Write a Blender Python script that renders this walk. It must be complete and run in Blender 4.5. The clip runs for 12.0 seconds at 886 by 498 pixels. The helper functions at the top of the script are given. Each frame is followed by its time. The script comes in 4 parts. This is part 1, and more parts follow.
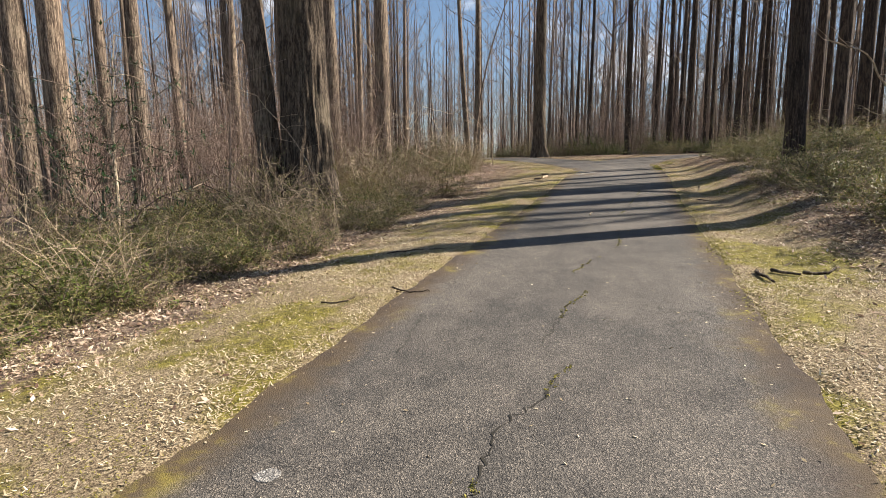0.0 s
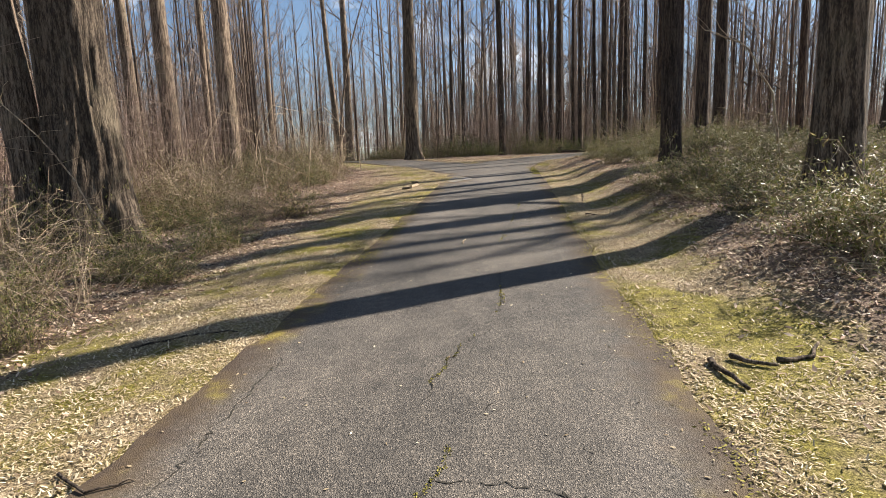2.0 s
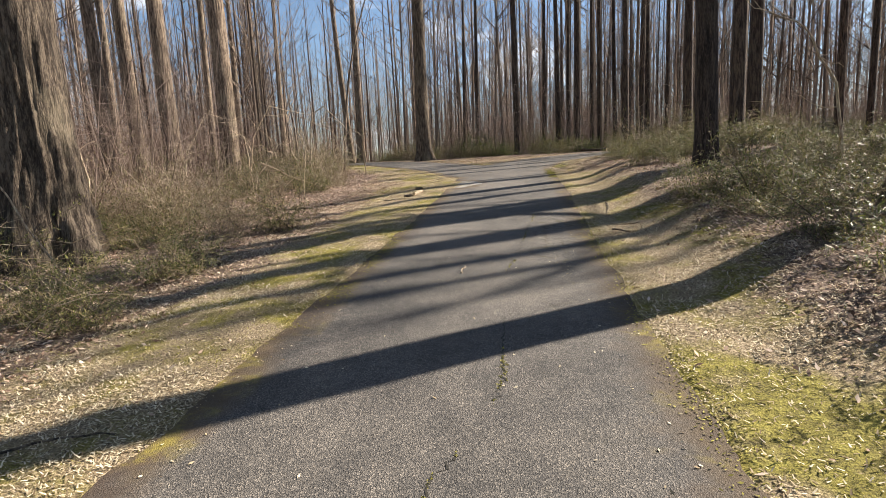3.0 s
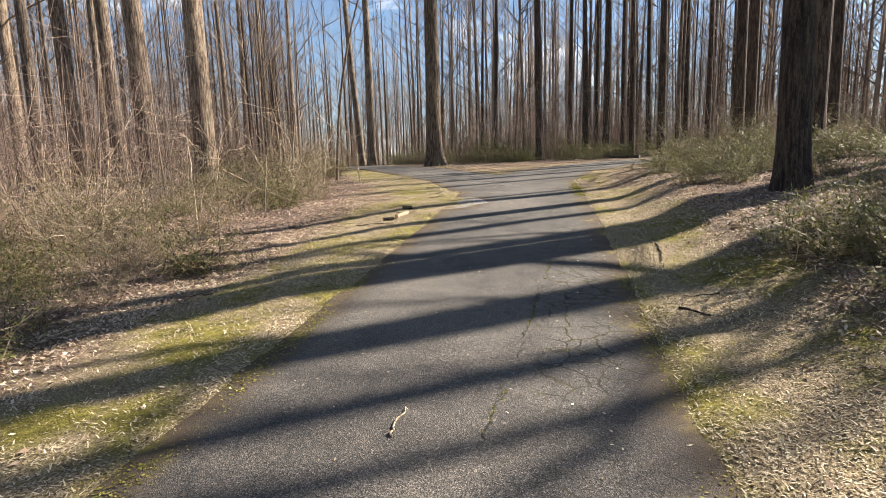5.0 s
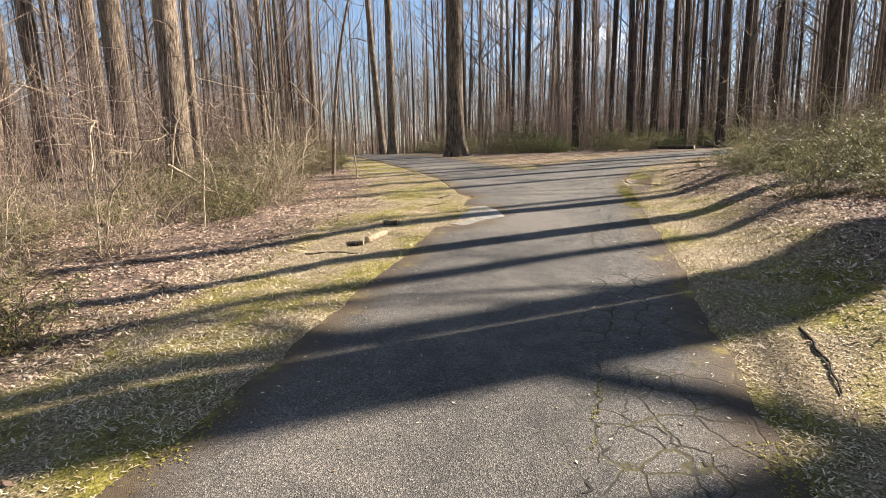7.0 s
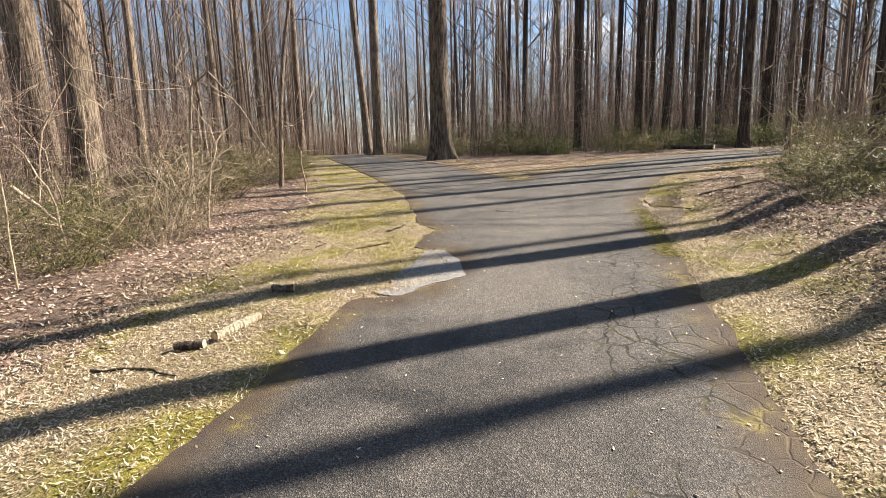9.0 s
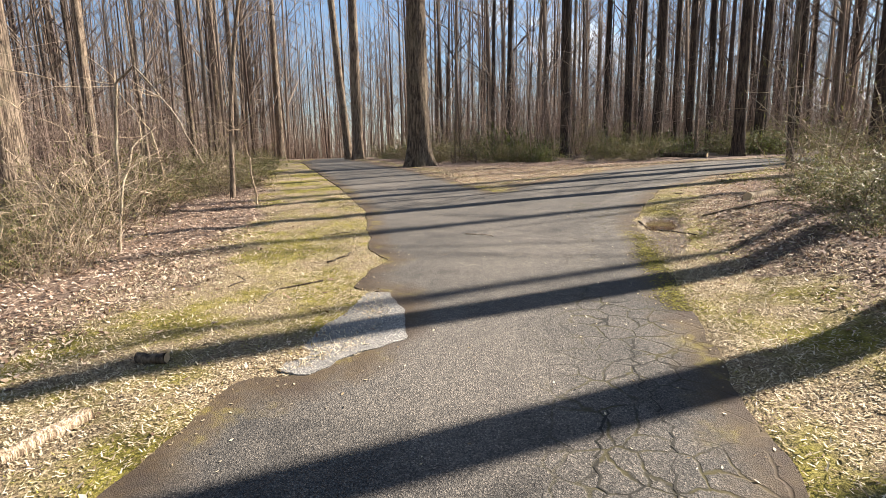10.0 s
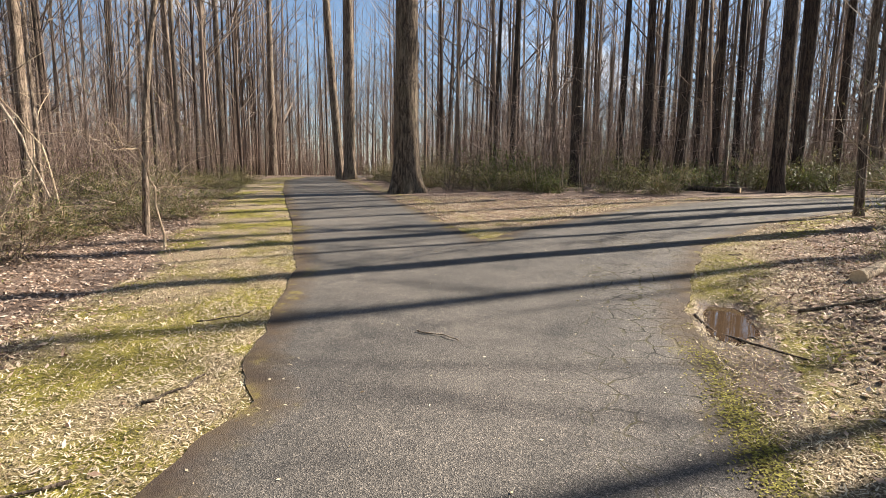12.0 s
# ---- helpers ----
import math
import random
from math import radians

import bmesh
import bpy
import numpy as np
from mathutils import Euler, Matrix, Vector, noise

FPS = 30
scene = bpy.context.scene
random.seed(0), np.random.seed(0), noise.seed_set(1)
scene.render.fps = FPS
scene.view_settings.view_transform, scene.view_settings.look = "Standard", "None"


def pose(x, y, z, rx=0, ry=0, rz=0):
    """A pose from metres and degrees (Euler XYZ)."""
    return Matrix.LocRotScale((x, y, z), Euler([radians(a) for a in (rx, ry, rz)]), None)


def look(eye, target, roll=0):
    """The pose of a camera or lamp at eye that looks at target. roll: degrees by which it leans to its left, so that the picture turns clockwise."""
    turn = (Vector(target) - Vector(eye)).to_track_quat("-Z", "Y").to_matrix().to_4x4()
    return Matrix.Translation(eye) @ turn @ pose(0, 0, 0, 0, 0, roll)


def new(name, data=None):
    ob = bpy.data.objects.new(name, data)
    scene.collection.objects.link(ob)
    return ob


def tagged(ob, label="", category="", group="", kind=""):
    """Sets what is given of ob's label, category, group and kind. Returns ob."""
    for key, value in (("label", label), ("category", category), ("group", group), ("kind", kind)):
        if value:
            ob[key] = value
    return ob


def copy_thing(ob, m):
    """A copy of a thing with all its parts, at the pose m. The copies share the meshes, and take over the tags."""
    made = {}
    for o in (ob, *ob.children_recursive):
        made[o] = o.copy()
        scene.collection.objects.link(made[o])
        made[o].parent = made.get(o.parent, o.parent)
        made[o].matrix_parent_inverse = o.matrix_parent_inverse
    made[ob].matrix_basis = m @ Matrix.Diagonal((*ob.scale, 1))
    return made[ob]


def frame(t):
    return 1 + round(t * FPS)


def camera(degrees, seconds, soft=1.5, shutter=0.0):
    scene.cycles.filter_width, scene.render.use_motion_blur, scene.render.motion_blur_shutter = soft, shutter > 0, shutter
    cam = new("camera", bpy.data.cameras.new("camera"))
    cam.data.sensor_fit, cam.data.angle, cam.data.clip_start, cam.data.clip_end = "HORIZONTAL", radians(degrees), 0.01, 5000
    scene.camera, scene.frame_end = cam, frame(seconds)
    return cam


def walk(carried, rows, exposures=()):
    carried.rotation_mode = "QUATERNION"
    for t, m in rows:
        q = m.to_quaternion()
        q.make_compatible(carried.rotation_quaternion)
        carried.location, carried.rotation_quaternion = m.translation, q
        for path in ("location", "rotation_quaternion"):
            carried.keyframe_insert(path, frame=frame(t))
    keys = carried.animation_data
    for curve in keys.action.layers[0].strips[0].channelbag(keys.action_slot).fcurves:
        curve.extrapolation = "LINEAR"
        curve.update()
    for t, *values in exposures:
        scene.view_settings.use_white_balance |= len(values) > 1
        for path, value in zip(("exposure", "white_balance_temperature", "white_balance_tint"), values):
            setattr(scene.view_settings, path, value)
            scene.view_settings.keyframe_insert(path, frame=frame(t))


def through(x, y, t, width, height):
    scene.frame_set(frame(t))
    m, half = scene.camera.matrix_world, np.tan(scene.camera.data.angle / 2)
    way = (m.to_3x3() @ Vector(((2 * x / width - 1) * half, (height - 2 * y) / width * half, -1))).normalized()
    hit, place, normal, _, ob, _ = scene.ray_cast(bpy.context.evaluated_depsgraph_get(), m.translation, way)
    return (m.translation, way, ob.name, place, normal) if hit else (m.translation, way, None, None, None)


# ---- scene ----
cam = camera(80.2, 12.0, soft=0.8)
METRES, EYE, TILT, LEAN, TURN = 17.9, 1.5, 0.0, 0.0, 19.4
ROWS = [
    (0.0, 0.0, 0.0, 0.0, -0.09, -8.08, 0.66),
    (0.5, 0.0072, 0.0257, 0.0064, -4.19, -7.96, 1.12),
    (1.0, 0.0153, 0.0588, 0.0089, -9.43, -8.03, 1.6),
    (1.5, 0.0308, 0.0945, 0.0107, -13.55, -8.4, 1.85),
    (2.0, 0.045, 0.1337, 0.0141, -12.74, -8.42, 2.14),
    (2.5, 0.0613, 0.1704, 0.0184, -11.37, -8.43, 2.83),
    (4.5, 0.1254, 0.3298, 0.032, -9.66, -8.47, 2.14),
    (5.0, 0.1428, 0.3707, 0.0371, -8.39, -8.29, 1.83),
    (5.5, 0.1543, 0.4139, 0.0398, -6.99, -8.54, 1.5),
    (6.0, 0.1713, 0.4567, 0.043, -5.81, -9.16, 1.35),
    (6.5, 0.1811, 0.5007, 0.0444, -4.74, -9.56, 1.24),
    (7.0, 0.1986, 0.5445, 0.0487, -4.8, -9.63, 1.35),
    (9.0, 0.255, 0.7099, 0.064, -4.56, -10.03, 1.77),
    (9.5, 0.2681, 0.7473, 0.0674, -5.31, -9.68, 1.6),
    (10.0, 0.2833, 0.7847, 0.0703, -5.78, -9.73, 1.33),
    (10.5, 0.2975, 0.8222, 0.0744, -6.18, -8.99, 0.81),
    (11.0, 0.3101, 0.8596, 0.0779, -5.79, -7.96, -0.03),
    (11.5, 0.3217, 0.8956, 0.0843, -5.19, -7.83, -0.58),
    (12.0, 0.3301, 0.9369, 0.0857, -4.92, -7.82, -0.41),
]
walk(cam, [(t, pose(0, 0, EYE, TILT, LEAN, TURN) @ pose(METRES * x, METRES * y, METRES * z, 90 + pitch, roll, yaw)) for t, x, y, z, yaw, pitch, roll in ROWS],
     exposures=[(0.0, 1.38), (2.5, 1.52), (5.0, 1.76), (7.5, 1.84), (9.0, 1.76), (10.0, 1.80), (12.0, 1.64)])


# ---- light ----
AZ, EL = 32.0, 38.0            # the sun's bearing from +x towards +y, and its height
sun_way = Vector((math.cos(radians(AZ)) * math.cos(radians(EL)), math.sin(radians(AZ)) * math.cos(radians(EL)), math.sin(radians(EL))))
sun = new("sun", bpy.data.lights.new("sun", "SUN"))
sun.data.energy, sun.data.angle, sun.data.color = 5.0, radians(0.55), (1.0, 0.90, 0.785)
sun.matrix_world = look(sun_way * 60, (0, 0, 0))

world = bpy.data.worlds.new("sky")
scene.world = world
world.use_nodes = True
wn, wl = world.node_tree.nodes, world.node_tree.links
wn.clear()
sky = wn.new("ShaderNodeTexSky")
sky.sky_type, sky.sun_disc = "NISHITA", False
sky.sun_elevation, sky.sun_rotation = radians(EL), radians(90 - AZ)
sky.air_density, sky.dust_density, sky.ozone_density = 1.0, 0.4, 1.8
wgeo = wn.new("ShaderNodeTexCoord")
wmap = wn.new("ShaderNodeMapping")
wmap.inputs["Scale"].default_value = (1.0, 1.0, 2.6)
wl.new(wgeo.outputs["Generated"], wmap.inputs["Vector"])
wnoise = wn.new("ShaderNodeTexNoise")
wnoise.inputs["Scale"].default_value, wnoise.inputs["Detail"].default_value, wnoise.inputs["Roughness"].default_value = 3.2, 7.0, 0.58
wl.new(wmap.outputs["Vector"], wnoise.inputs["Vector"])
wramp = wn.new("ShaderNodeValToRGB")
wramp.color_ramp.elements[0].position, wramp.color_ramp.elements[1].position = 0.57, 0.70
wl.new(wnoise.outputs["Fac"], wramp.inputs["Fac"])
wmix = wn.new("ShaderNodeMixRGB")
wmix.inputs["Color2"].default_value = (9.0, 9.2, 9.6, 1)
wl.new(wramp.outputs["Color"], wmix.inputs["Fac"])
wl.new(sky.outputs["Color"], wmix.inputs["Color1"])
wbg = wn.new("ShaderNodeBackground")
wbg.inputs["Strength"].default_value = 0.05
wl.new(wmix.outputs["Color"], wbg.inputs["Color"])
wout = wn.new("ShaderNodeOutputWorld")
wl.new(wbg.outputs["Background"], wout.inputs["Surface"])


# ---- materials ----
def material(name, rough=0.9):
    m = bpy.data.materials.new(name)
    m.use_nodes = True
    n, l = m.node_tree.nodes, m.node_tree.links
    b = n["Principled BSDF"]
    b.inputs["Roughness"].default_value = rough
    b.inputs["Specular IOR Level"].default_value = 0.3
    return m, n, l, b


def ramp(n, l, fac, stops):
    r = n.new("ShaderNodeValToRGB")
    while len(r.color_ramp.elements) < len(stops):
        r.color_ramp.elements.new(0.5)
    for e, (p, c) in zip(r.color_ramp.elements, stops):
        e.position, e.color = p, (*c, 1)
    l.new(fac, r.inputs["Fac"])
    return r.outputs["Color"]


def noise_tex(n, l, vec, scale, detail=5.0, rough=0.6):
    t = n.new("ShaderNodeTexNoise")
    t.inputs["Scale"].default_value, t.inputs["Detail"].default_value, t.inputs["Roughness"].default_value = scale, detail, rough
    l.new(vec, t.inputs["Vector"])
    return t.outputs["Fac"]


def mapped(n, l, vec, scale):
    m = n.new("ShaderNodeMapping")
    m.inputs["Scale"].default_value = scale
    l.new(vec, m.inputs["Vector"])
    return m.outputs["Vector"]


def mix(n, l, fac, a, b, kind="MIX"):
    x = n.new("ShaderNodeMixRGB")
    x.blend_type = kind
    for sock, v in ((x.inputs["Fac"], fac), (x.inputs["Color1"], a), (x.inputs["Color2"], b)):
        if isinstance(v, bpy.types.NodeSocket):
            l.new(v, sock)
        else:
            sock.default_value = v if isinstance(v, (int, float)) else (*v, 1)
    return x.outputs["Color"]


def maths(n, l, op, a, b=0.0):
    x = n.new("ShaderNodeMath")
    x.operation = op
    for sock, v in zip(x.inputs, (a, b)):
        if isinstance(v, bpy.types.NodeSocket):
            l.new(v, sock)
        else:
            sock.default_value = v
    return x.outputs["Value"]


def bump(n, l, b, height, strength, distance):
    x = n.new("ShaderNodeBump")
    x.inputs["Strength"].default_value, x.inputs["Distance"].default_value = strength, distance
    l.new(height, x.inputs["Height"])
    l.new(x.outputs["Normal"], b.inputs["Normal"])


def bark_material(name, dark, light, furrow=1.0):
    m, n, l, b = material(name, 0.92)
    co = n.new("ShaderNodeTexCoord").outputs["Object"]
    long = noise_tex(n, l, mapped(n, l, co, (16 * furrow, 16 * furrow, 2.2)), 1.0, 6, 0.65)
    fine = noise_tex(n, l, mapped(n, l, co, (60, 60, 14)), 1.0, 4, 0.6)
    patch = noise_tex(n, l, co, 1.1, 3)
    both = mix(n, l, 0.35, long, fine)
    col = ramp(n, l, both, [(0.37, [c * 0.3 for c in dark]), (0.47, dark), (0.58, light)])
    lichen = ramp(n, l, patch, [(0.52, (0, 0, 0)), (0.72, (0.5, 0.5, 0.5))])
    col = mix(n, l, lichen, col, [light[0] * 0.95, light[1] * 1.05, light[2] * 0.95])
    rnd = n.new("ShaderNodeObjectInfo").outputs["Random"]
    tone = ramp(n, l, rnd, [(0, (0.72, 0.72, 0.72)), (1, (1.2, 1.16, 1.1))])
    col = mix(n, l, 1.0, col, tone, "MULTIPLY")
    l.new(col, b.inputs["Base Color"])
    bump(n, l, b, both, 1.0, 0.06)
    return m


def island_material(name, stops, rough=0.8, through=0.0):
    m, n, l, b = material(name, rough)
    geo = n.new("ShaderNodeNewGeometry")
    col = ramp(n, l, geo.outputs["Random Per Island"], stops)
    fine = noise_tex(n, l, n.new("ShaderNodeTexCoord").outputs["Object"], 45, 3)
    col = mix(n, l, 0.5, col, ramp(n, l, fine, [(0.3, (0.6, 0.6, 0.6)), (0.7, (1.25, 1.25, 1.25))]), "MULTIPLY")
    l.new(col, b.inputs["Base Color"])
    if through:
        tr = n.new("ShaderNodeBsdfTranslucent")
        l.new(col, tr.inputs["Color"])
        ms = n.new("ShaderNodeMixShader")
        ms.inputs["Fac"].default_value = through
        l.new(b.outputs["BSDF"], ms.inputs[1])
        l.new(tr.outputs["BSDF"], ms.inputs[2])
        l.new(ms.outputs["Shader"], n["Material Output"].inputs["Surface"])
    return m


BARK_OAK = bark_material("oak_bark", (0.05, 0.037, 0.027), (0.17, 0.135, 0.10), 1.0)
# tulip bark, its colour raised to the look of sunlit trunks on the left
BARK_TULIP_LIT = bark_material("tulip_bark_lit", (0.095, 0.070, 0.052), (0.30, 0.238, 0.18), 1.5)
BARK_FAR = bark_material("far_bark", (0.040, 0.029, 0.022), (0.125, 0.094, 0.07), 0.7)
# backlit shade put into the colour: darker bark for trees right of the path
BARK_BACKLIT = bark_material("backlit_bark", (0.032, 0.023, 0.018), (0.105, 0.078, 0.058), 1.2)
TWIG = island_material("twig", [(0, (0.058, 0.040, 0.030)), (0.5, (0.125, 0.092, 0.070)), (1, (0.26, 0.20, 0.15))])
TWIG_PALE = island_material("pale_twig", [(0, (0.15, 0.105, 0.068)), (0.6, (0.32, 0.245, 0.165)), (1, (0.50, 0.41, 0.30))])
TWIG_RED = island_material("reddish_twig", [(0, (0.09, 0.06, 0.045)), (0.5, (0.21, 0.145, 0.112)), (1, (0.43, 0.33, 0.26))])
LEAF_OLIVE = island_material("olive_leaf", [(0, (0.04, 0.052, 0.013)), (0.4, (0.115, 0.125, 0.03)), (0.75, (0.23, 0.215, 0.066)), (1, (0.42, 0.34, 0.175))], 0.5, 0.3)
LEAF_FRESH = island_material("fresh_leaf", [(0, (0.045, 0.066, 0.014)), (0.6, (0.10, 0.125, 0.026)), (1, (0.20, 0.21, 0.05))], 0.5, 0.35)
LEAF_HOLLY = island_material("holly_leaf", [(0, (0.013, 0.036, 0.011)), (0.7, (0.027, 0.068, 0.018)), (1, (0.054, 0.099, 0.027))], 0.3, 0.1)
LEAF_DEAD = island_material("dead_leaf", [(0, (0.08, 0.045, 0.028)), (0.25, (0.22, 0.14, 0.095)), (0.6, (0.45, 0.325, 0.235)), (1, (0.68, 0.56, 0.44))], 0.8, 0.15)
STRAW = island_material("straw", [(0, (0.15, 0.10, 0.055)), (0.35, (0.38, 0.30, 0.18)), (1, (0.74, 0.65, 0.47))], 0.8, 0.15)
MOSS_BLADE = island_material("moss_blade", [(0, (0.07, 0.062, 0.014)), (0.5, (0.19, 0.17, 0.028)), (1, (0.37, 0.33, 0.07))], 0.8, 0.2)


def ground_material():
    m, n, l, b = material("woodland_ground", 0.95)
    co = n.new("ShaderNodeTexCoord").outputs["Object"]
    at = n.new("ShaderNodeAttribute")
    at.attribute_name = "verge"
    big, mid, fine = noise_tex(n, l, co, 0.9, 5, 0.62), noise_tex(n, l, co, 7, 6, 0.7), noise_tex(n, l, co, 70, 4, 0.7)
    litter = ramp(n, l, mix(n, l, 0.5, mid, fine), [(0.36, (0.03, 0.019, 0.013)), (0.5, (0.14, 0.097, 0.072)), (0.64, (0.36, 0.27, 0.205))])
    moss = ramp(n, l, mix(n, l, 0.5, mid, fine), [(0.37, (0.04, 0.034, 0.009)), (0.5, (0.15, 0.128, 0.022)), (0.64, (0.33, 0.29, 0.06))])
    straw = ramp(n, l, fine, [(0.36, (0.05, 0.034, 0.02)), (0.5, (0.20, 0.15, 0.09)), (0.66, (0.46, 0.375, 0.24))])
    grass = mix(n, l, ramp(n, l, big, [(0.44, (0, 0, 0)), (0.56, (1, 1, 1))]), moss, straw)
    edge = maths(n, l, "ADD", at.outputs["Fac"], maths(n, l, "MULTIPLY", maths(n, l, "SUBTRACT", mid, 0.5), 0.9))
    col = mix(n, l, ramp(n, l, edge, [(0.38, (0, 0, 0)), (0.62, (1, 1, 1))]), litter, grass)
    wet = n.new("ShaderNodeAttribute")
    wet.attribute_name = "mud"
    soak = ramp(n, l, maths(n, l, "ADD", wet.outputs["Fac"], maths(n, l, "MULTIPLY", maths(n, l, "SUBTRACT", mid, 0.5), 0.8)), [(0.35, (0, 0, 0)), (0.6, (1, 1, 1))])
    col = mix(n, l, soak, col, ramp(n, l, fine, [(0.35, (0.045, 0.028, 0.018)), (0.65, (0.13, 0.085, 0.06))]))
    l.new(col, b.inputs["Base Color"])
    l.new(ramp(n, l, soak, [(0, (0.95, 0.95, 0.95)), (1, (0.4, 0.4, 0.4))]), b.inputs["Roughness"])
    bump(n, l, b, mix(n, l, 0.5, mid, fine), 0.9, 0.04)
    return m


def asphalt_material(name, low, high, cracks=True):
    m, n, l, b = material(name, 0.82)
    co = n.new("ShaderNodeTexCoord").outputs["Object"]
    vor = n.new("ShaderNodeTexVoronoi")
    vor.inputs["Scale"].default_value = 165
    l.new(co, vor.inputs["Vector"])
    stone = n.new("ShaderNodeSeparateColor")
    l.new(vor.outputs["Color"], stone.inputs["Color"])
    big, mid = noise_tex(n, l, co, 0.55, 4, 0.55), noise_tex(n, l, co, 4.5, 6, 0.65)
    body = ramp(n, l, mix(n, l, 0.4, big, mid), [(0.36, low), (0.62, high)])
    speck = ramp(n, l, stone.outputs["Red"], [(0.0, (0.32, 0.32, 0.32)), (0.55, (0.92, 0.91, 0.89)), (0.9, (1.6, 1.54, 1.44)), (1.0, (2.7, 2.55, 2.35))])
    col = mix(n, l, 1.0, body, speck, "MULTIPLY")
    height = mix(n, l, 0.5, vor.outputs["Distance"], mid)
    if cracks:
        warp = n.new("ShaderNodeMixRGB")
        warp.blend_type, warp.inputs["Fac"].default_value = "ADD", 0.22
        wt = n.new("ShaderNodeTexNoise")
        wt.inputs["Scale"].default_value, wt.inputs["Detail"].default_value = 3.0, 6
        l.new(co, wt.inputs["Vector"])
        l.new(co, warp.inputs["Color1"])
        l.new(wt.outputs["Color"], warp.inputs["Color2"])
        cr = n.new("ShaderNodeTexVoronoi")
        cr.feature = "DISTANCE_TO_EDGE"
        cr.inputs["Scale"].default_value = 4.6
        l.new(warp.outputs["Color"], cr.inputs["Vector"])
        line = ramp(n, l, cr.outputs["Distance"], [(0.0, (1, 1, 1)), (0.018, (0.9, 0.9, 0.9)), (0.045, (0, 0, 0))])
        sep = n.new("ShaderNodeSeparateXYZ")
        l.new(co, sep.inputs["Vector"])
        right = ramp(n, l, maths(n, l, "MULTIPLY", maths(n, l, "ADD", sep.outputs["X"], 1.0), 0.5), [(0.40, (0, 0, 0)), (0.68, (1, 1, 1))])
        far = ramp(n, l, maths(n, l, "MULTIPLY", sep.outputs["Y"], 0.04), [(0.30, (0.12, 0.12, 0.12)), (0.46, (1, 1, 1))])
        where = mix(n, l, 1.0, mix(n, l, 1.0, right, far, "MULTIPLY"), ramp(n, l, noise_tex(n, l, co, 1.1, 5), [(0.40, (0, 0, 0)), (0.50, (1, 1, 1))]), "MULTIPLY")
        line = mix(n, l, 1.0, line, where, "MULTIPLY")
        col = mix(n, l, line, col, ramp(n, l, noise_tex(n, l, co, 6.0, 3), [(0.42, (0.013, 0.012, 0.009)), (0.56, (0.05, 0.042, 0.013))]))
        height = mix(n, l, line, height, (0, 0, 0))
    if not cracks:
        l.new(col, b.inputs["Base Color"])
        bump(n, l, b, height, 0.7, 0.012)
        return m
    at = n.new("ShaderNodeAttribute")
    at.attribute_name = "inset"
    edge = maths(n, l, "ADD", at.outputs["Fac"], maths(n, l, "MULTIPLY", maths(n, l, "SUBTRACT", mid, 0.5), -0.55))
    dirt = ramp(n, l, noise_tex(n, l, co, 2.3, 5, 0.7), [(0.40, (0.055, 0.038, 0.026)), (0.56, (0.085, 0.06, 0.032)), (0.68, (0.19, 0.15, 0.03))])
    col = mix(n, l, ramp(n, l, edge, [(0.06, (0.95, 0.95, 0.95)), (0.36, (0, 0, 0))]), col, dirt)
    l.new(col, b.inputs["Base Color"])
    bump(n, l, b, height, 0.7, 0.012)
    return m


GROUND = ground_material()
ASPHALT = asphalt_material("asphalt", (0.052, 0.0495, 0.0465), (0.120, 0.109, 0.096))
PATCH = asphalt_material("pale_patch", (0.15, 0.146, 0.14), (0.235, 0.228, 0.216), cracks=False)


# ---- the lie of the land ----
def smooth(a, b, v):
    k = np.clip((np.asarray(v, float) - a) / (b - a), 0, 1)
    return k * k * (3 - 2 * k)


LAND_Y = [-60, -20, -5, 0, 5, 11, 14, 18.5, 21, 25, 32, 40, 55, 90, 200]
LAND_Z = [-4, -1.4, -0.25, 0.08, 0.43, 0.84, 1.08, 1.5, 1.68, 1.97, 2.42, 2.72, 3.0, 3.2, 3.2]
MAIN = [(-0.45, -60), (-0.49, 2), (-0.47, 10), (-0.40, 16), (-0.46, 21), (-0.5, 25)]
LEFT = [(-1.0, 21.6), (-2.2, 24.4), (-4.1, 27.6), (-8.6, 34.7), (-13.8, 43.5), (-17.2, 52), (-17.8, 60), (-15, 72), (-9, 88)]
RIGHT = [(-0.45, 23.4), (0.35, 26.6), (2.2, 29.7), (5.1, 32.5), (9.5, 34.4), (16, 35.8), (30, 37.5), (60, 40)]


def seg_dist(x, y, line):
    d = np.full(np.shape(x), 1e9)
    for (ax, ay), (bx, by) in zip(line[:-1], line[1:]):
        ux, uy = bx - ax, by - ay
        k = np.clip(((x - ax) * ux + (y - ay) * uy) / (ux * ux + uy * uy), 0, 1)
        d = np.minimum(d, np.hypot(x - ax - k * ux, y - ay - k * uy))
    return d


def wob(x, y, f, s=0.0):
    return (np.sin(x * f * 1.7 + y * f * 0.6 + s) + np.sin(y * f * 1.3 - x * f * 0.9 + 2.1 * s + 1) + np.sin(x * f * 0.7 + y * f * 2.3 + 3.3 * s + 4)) / 3


def off_road(x, y):
    """Metres outside the paved edge (negative on the paving)."""
    x, y = np.asarray(x, float), np.asarray(y, float)
    d = np.minimum(seg_dist(x, y, MAIN) - 1.48, np.minimum(seg_dist(x, y, LEFT) - 1.44, seg_dist(x, y, RIGHT) - 1.5))
    d = d + 0.035 * wob(x, y, 3.1) + 0.022 * wob(x, y, 9.0, 2.0) + 0.012 * wob(x, y, 27.0, 5.0)
    bite = 0.7 - np.hypot((x + 1.85) / 0.95, (y - 18.55) / 1.25) + 0.06 * wob(x, y, 8.0, 1.0)
    return np.maximum(d, bite)


PUDDLE_Z = 1.765


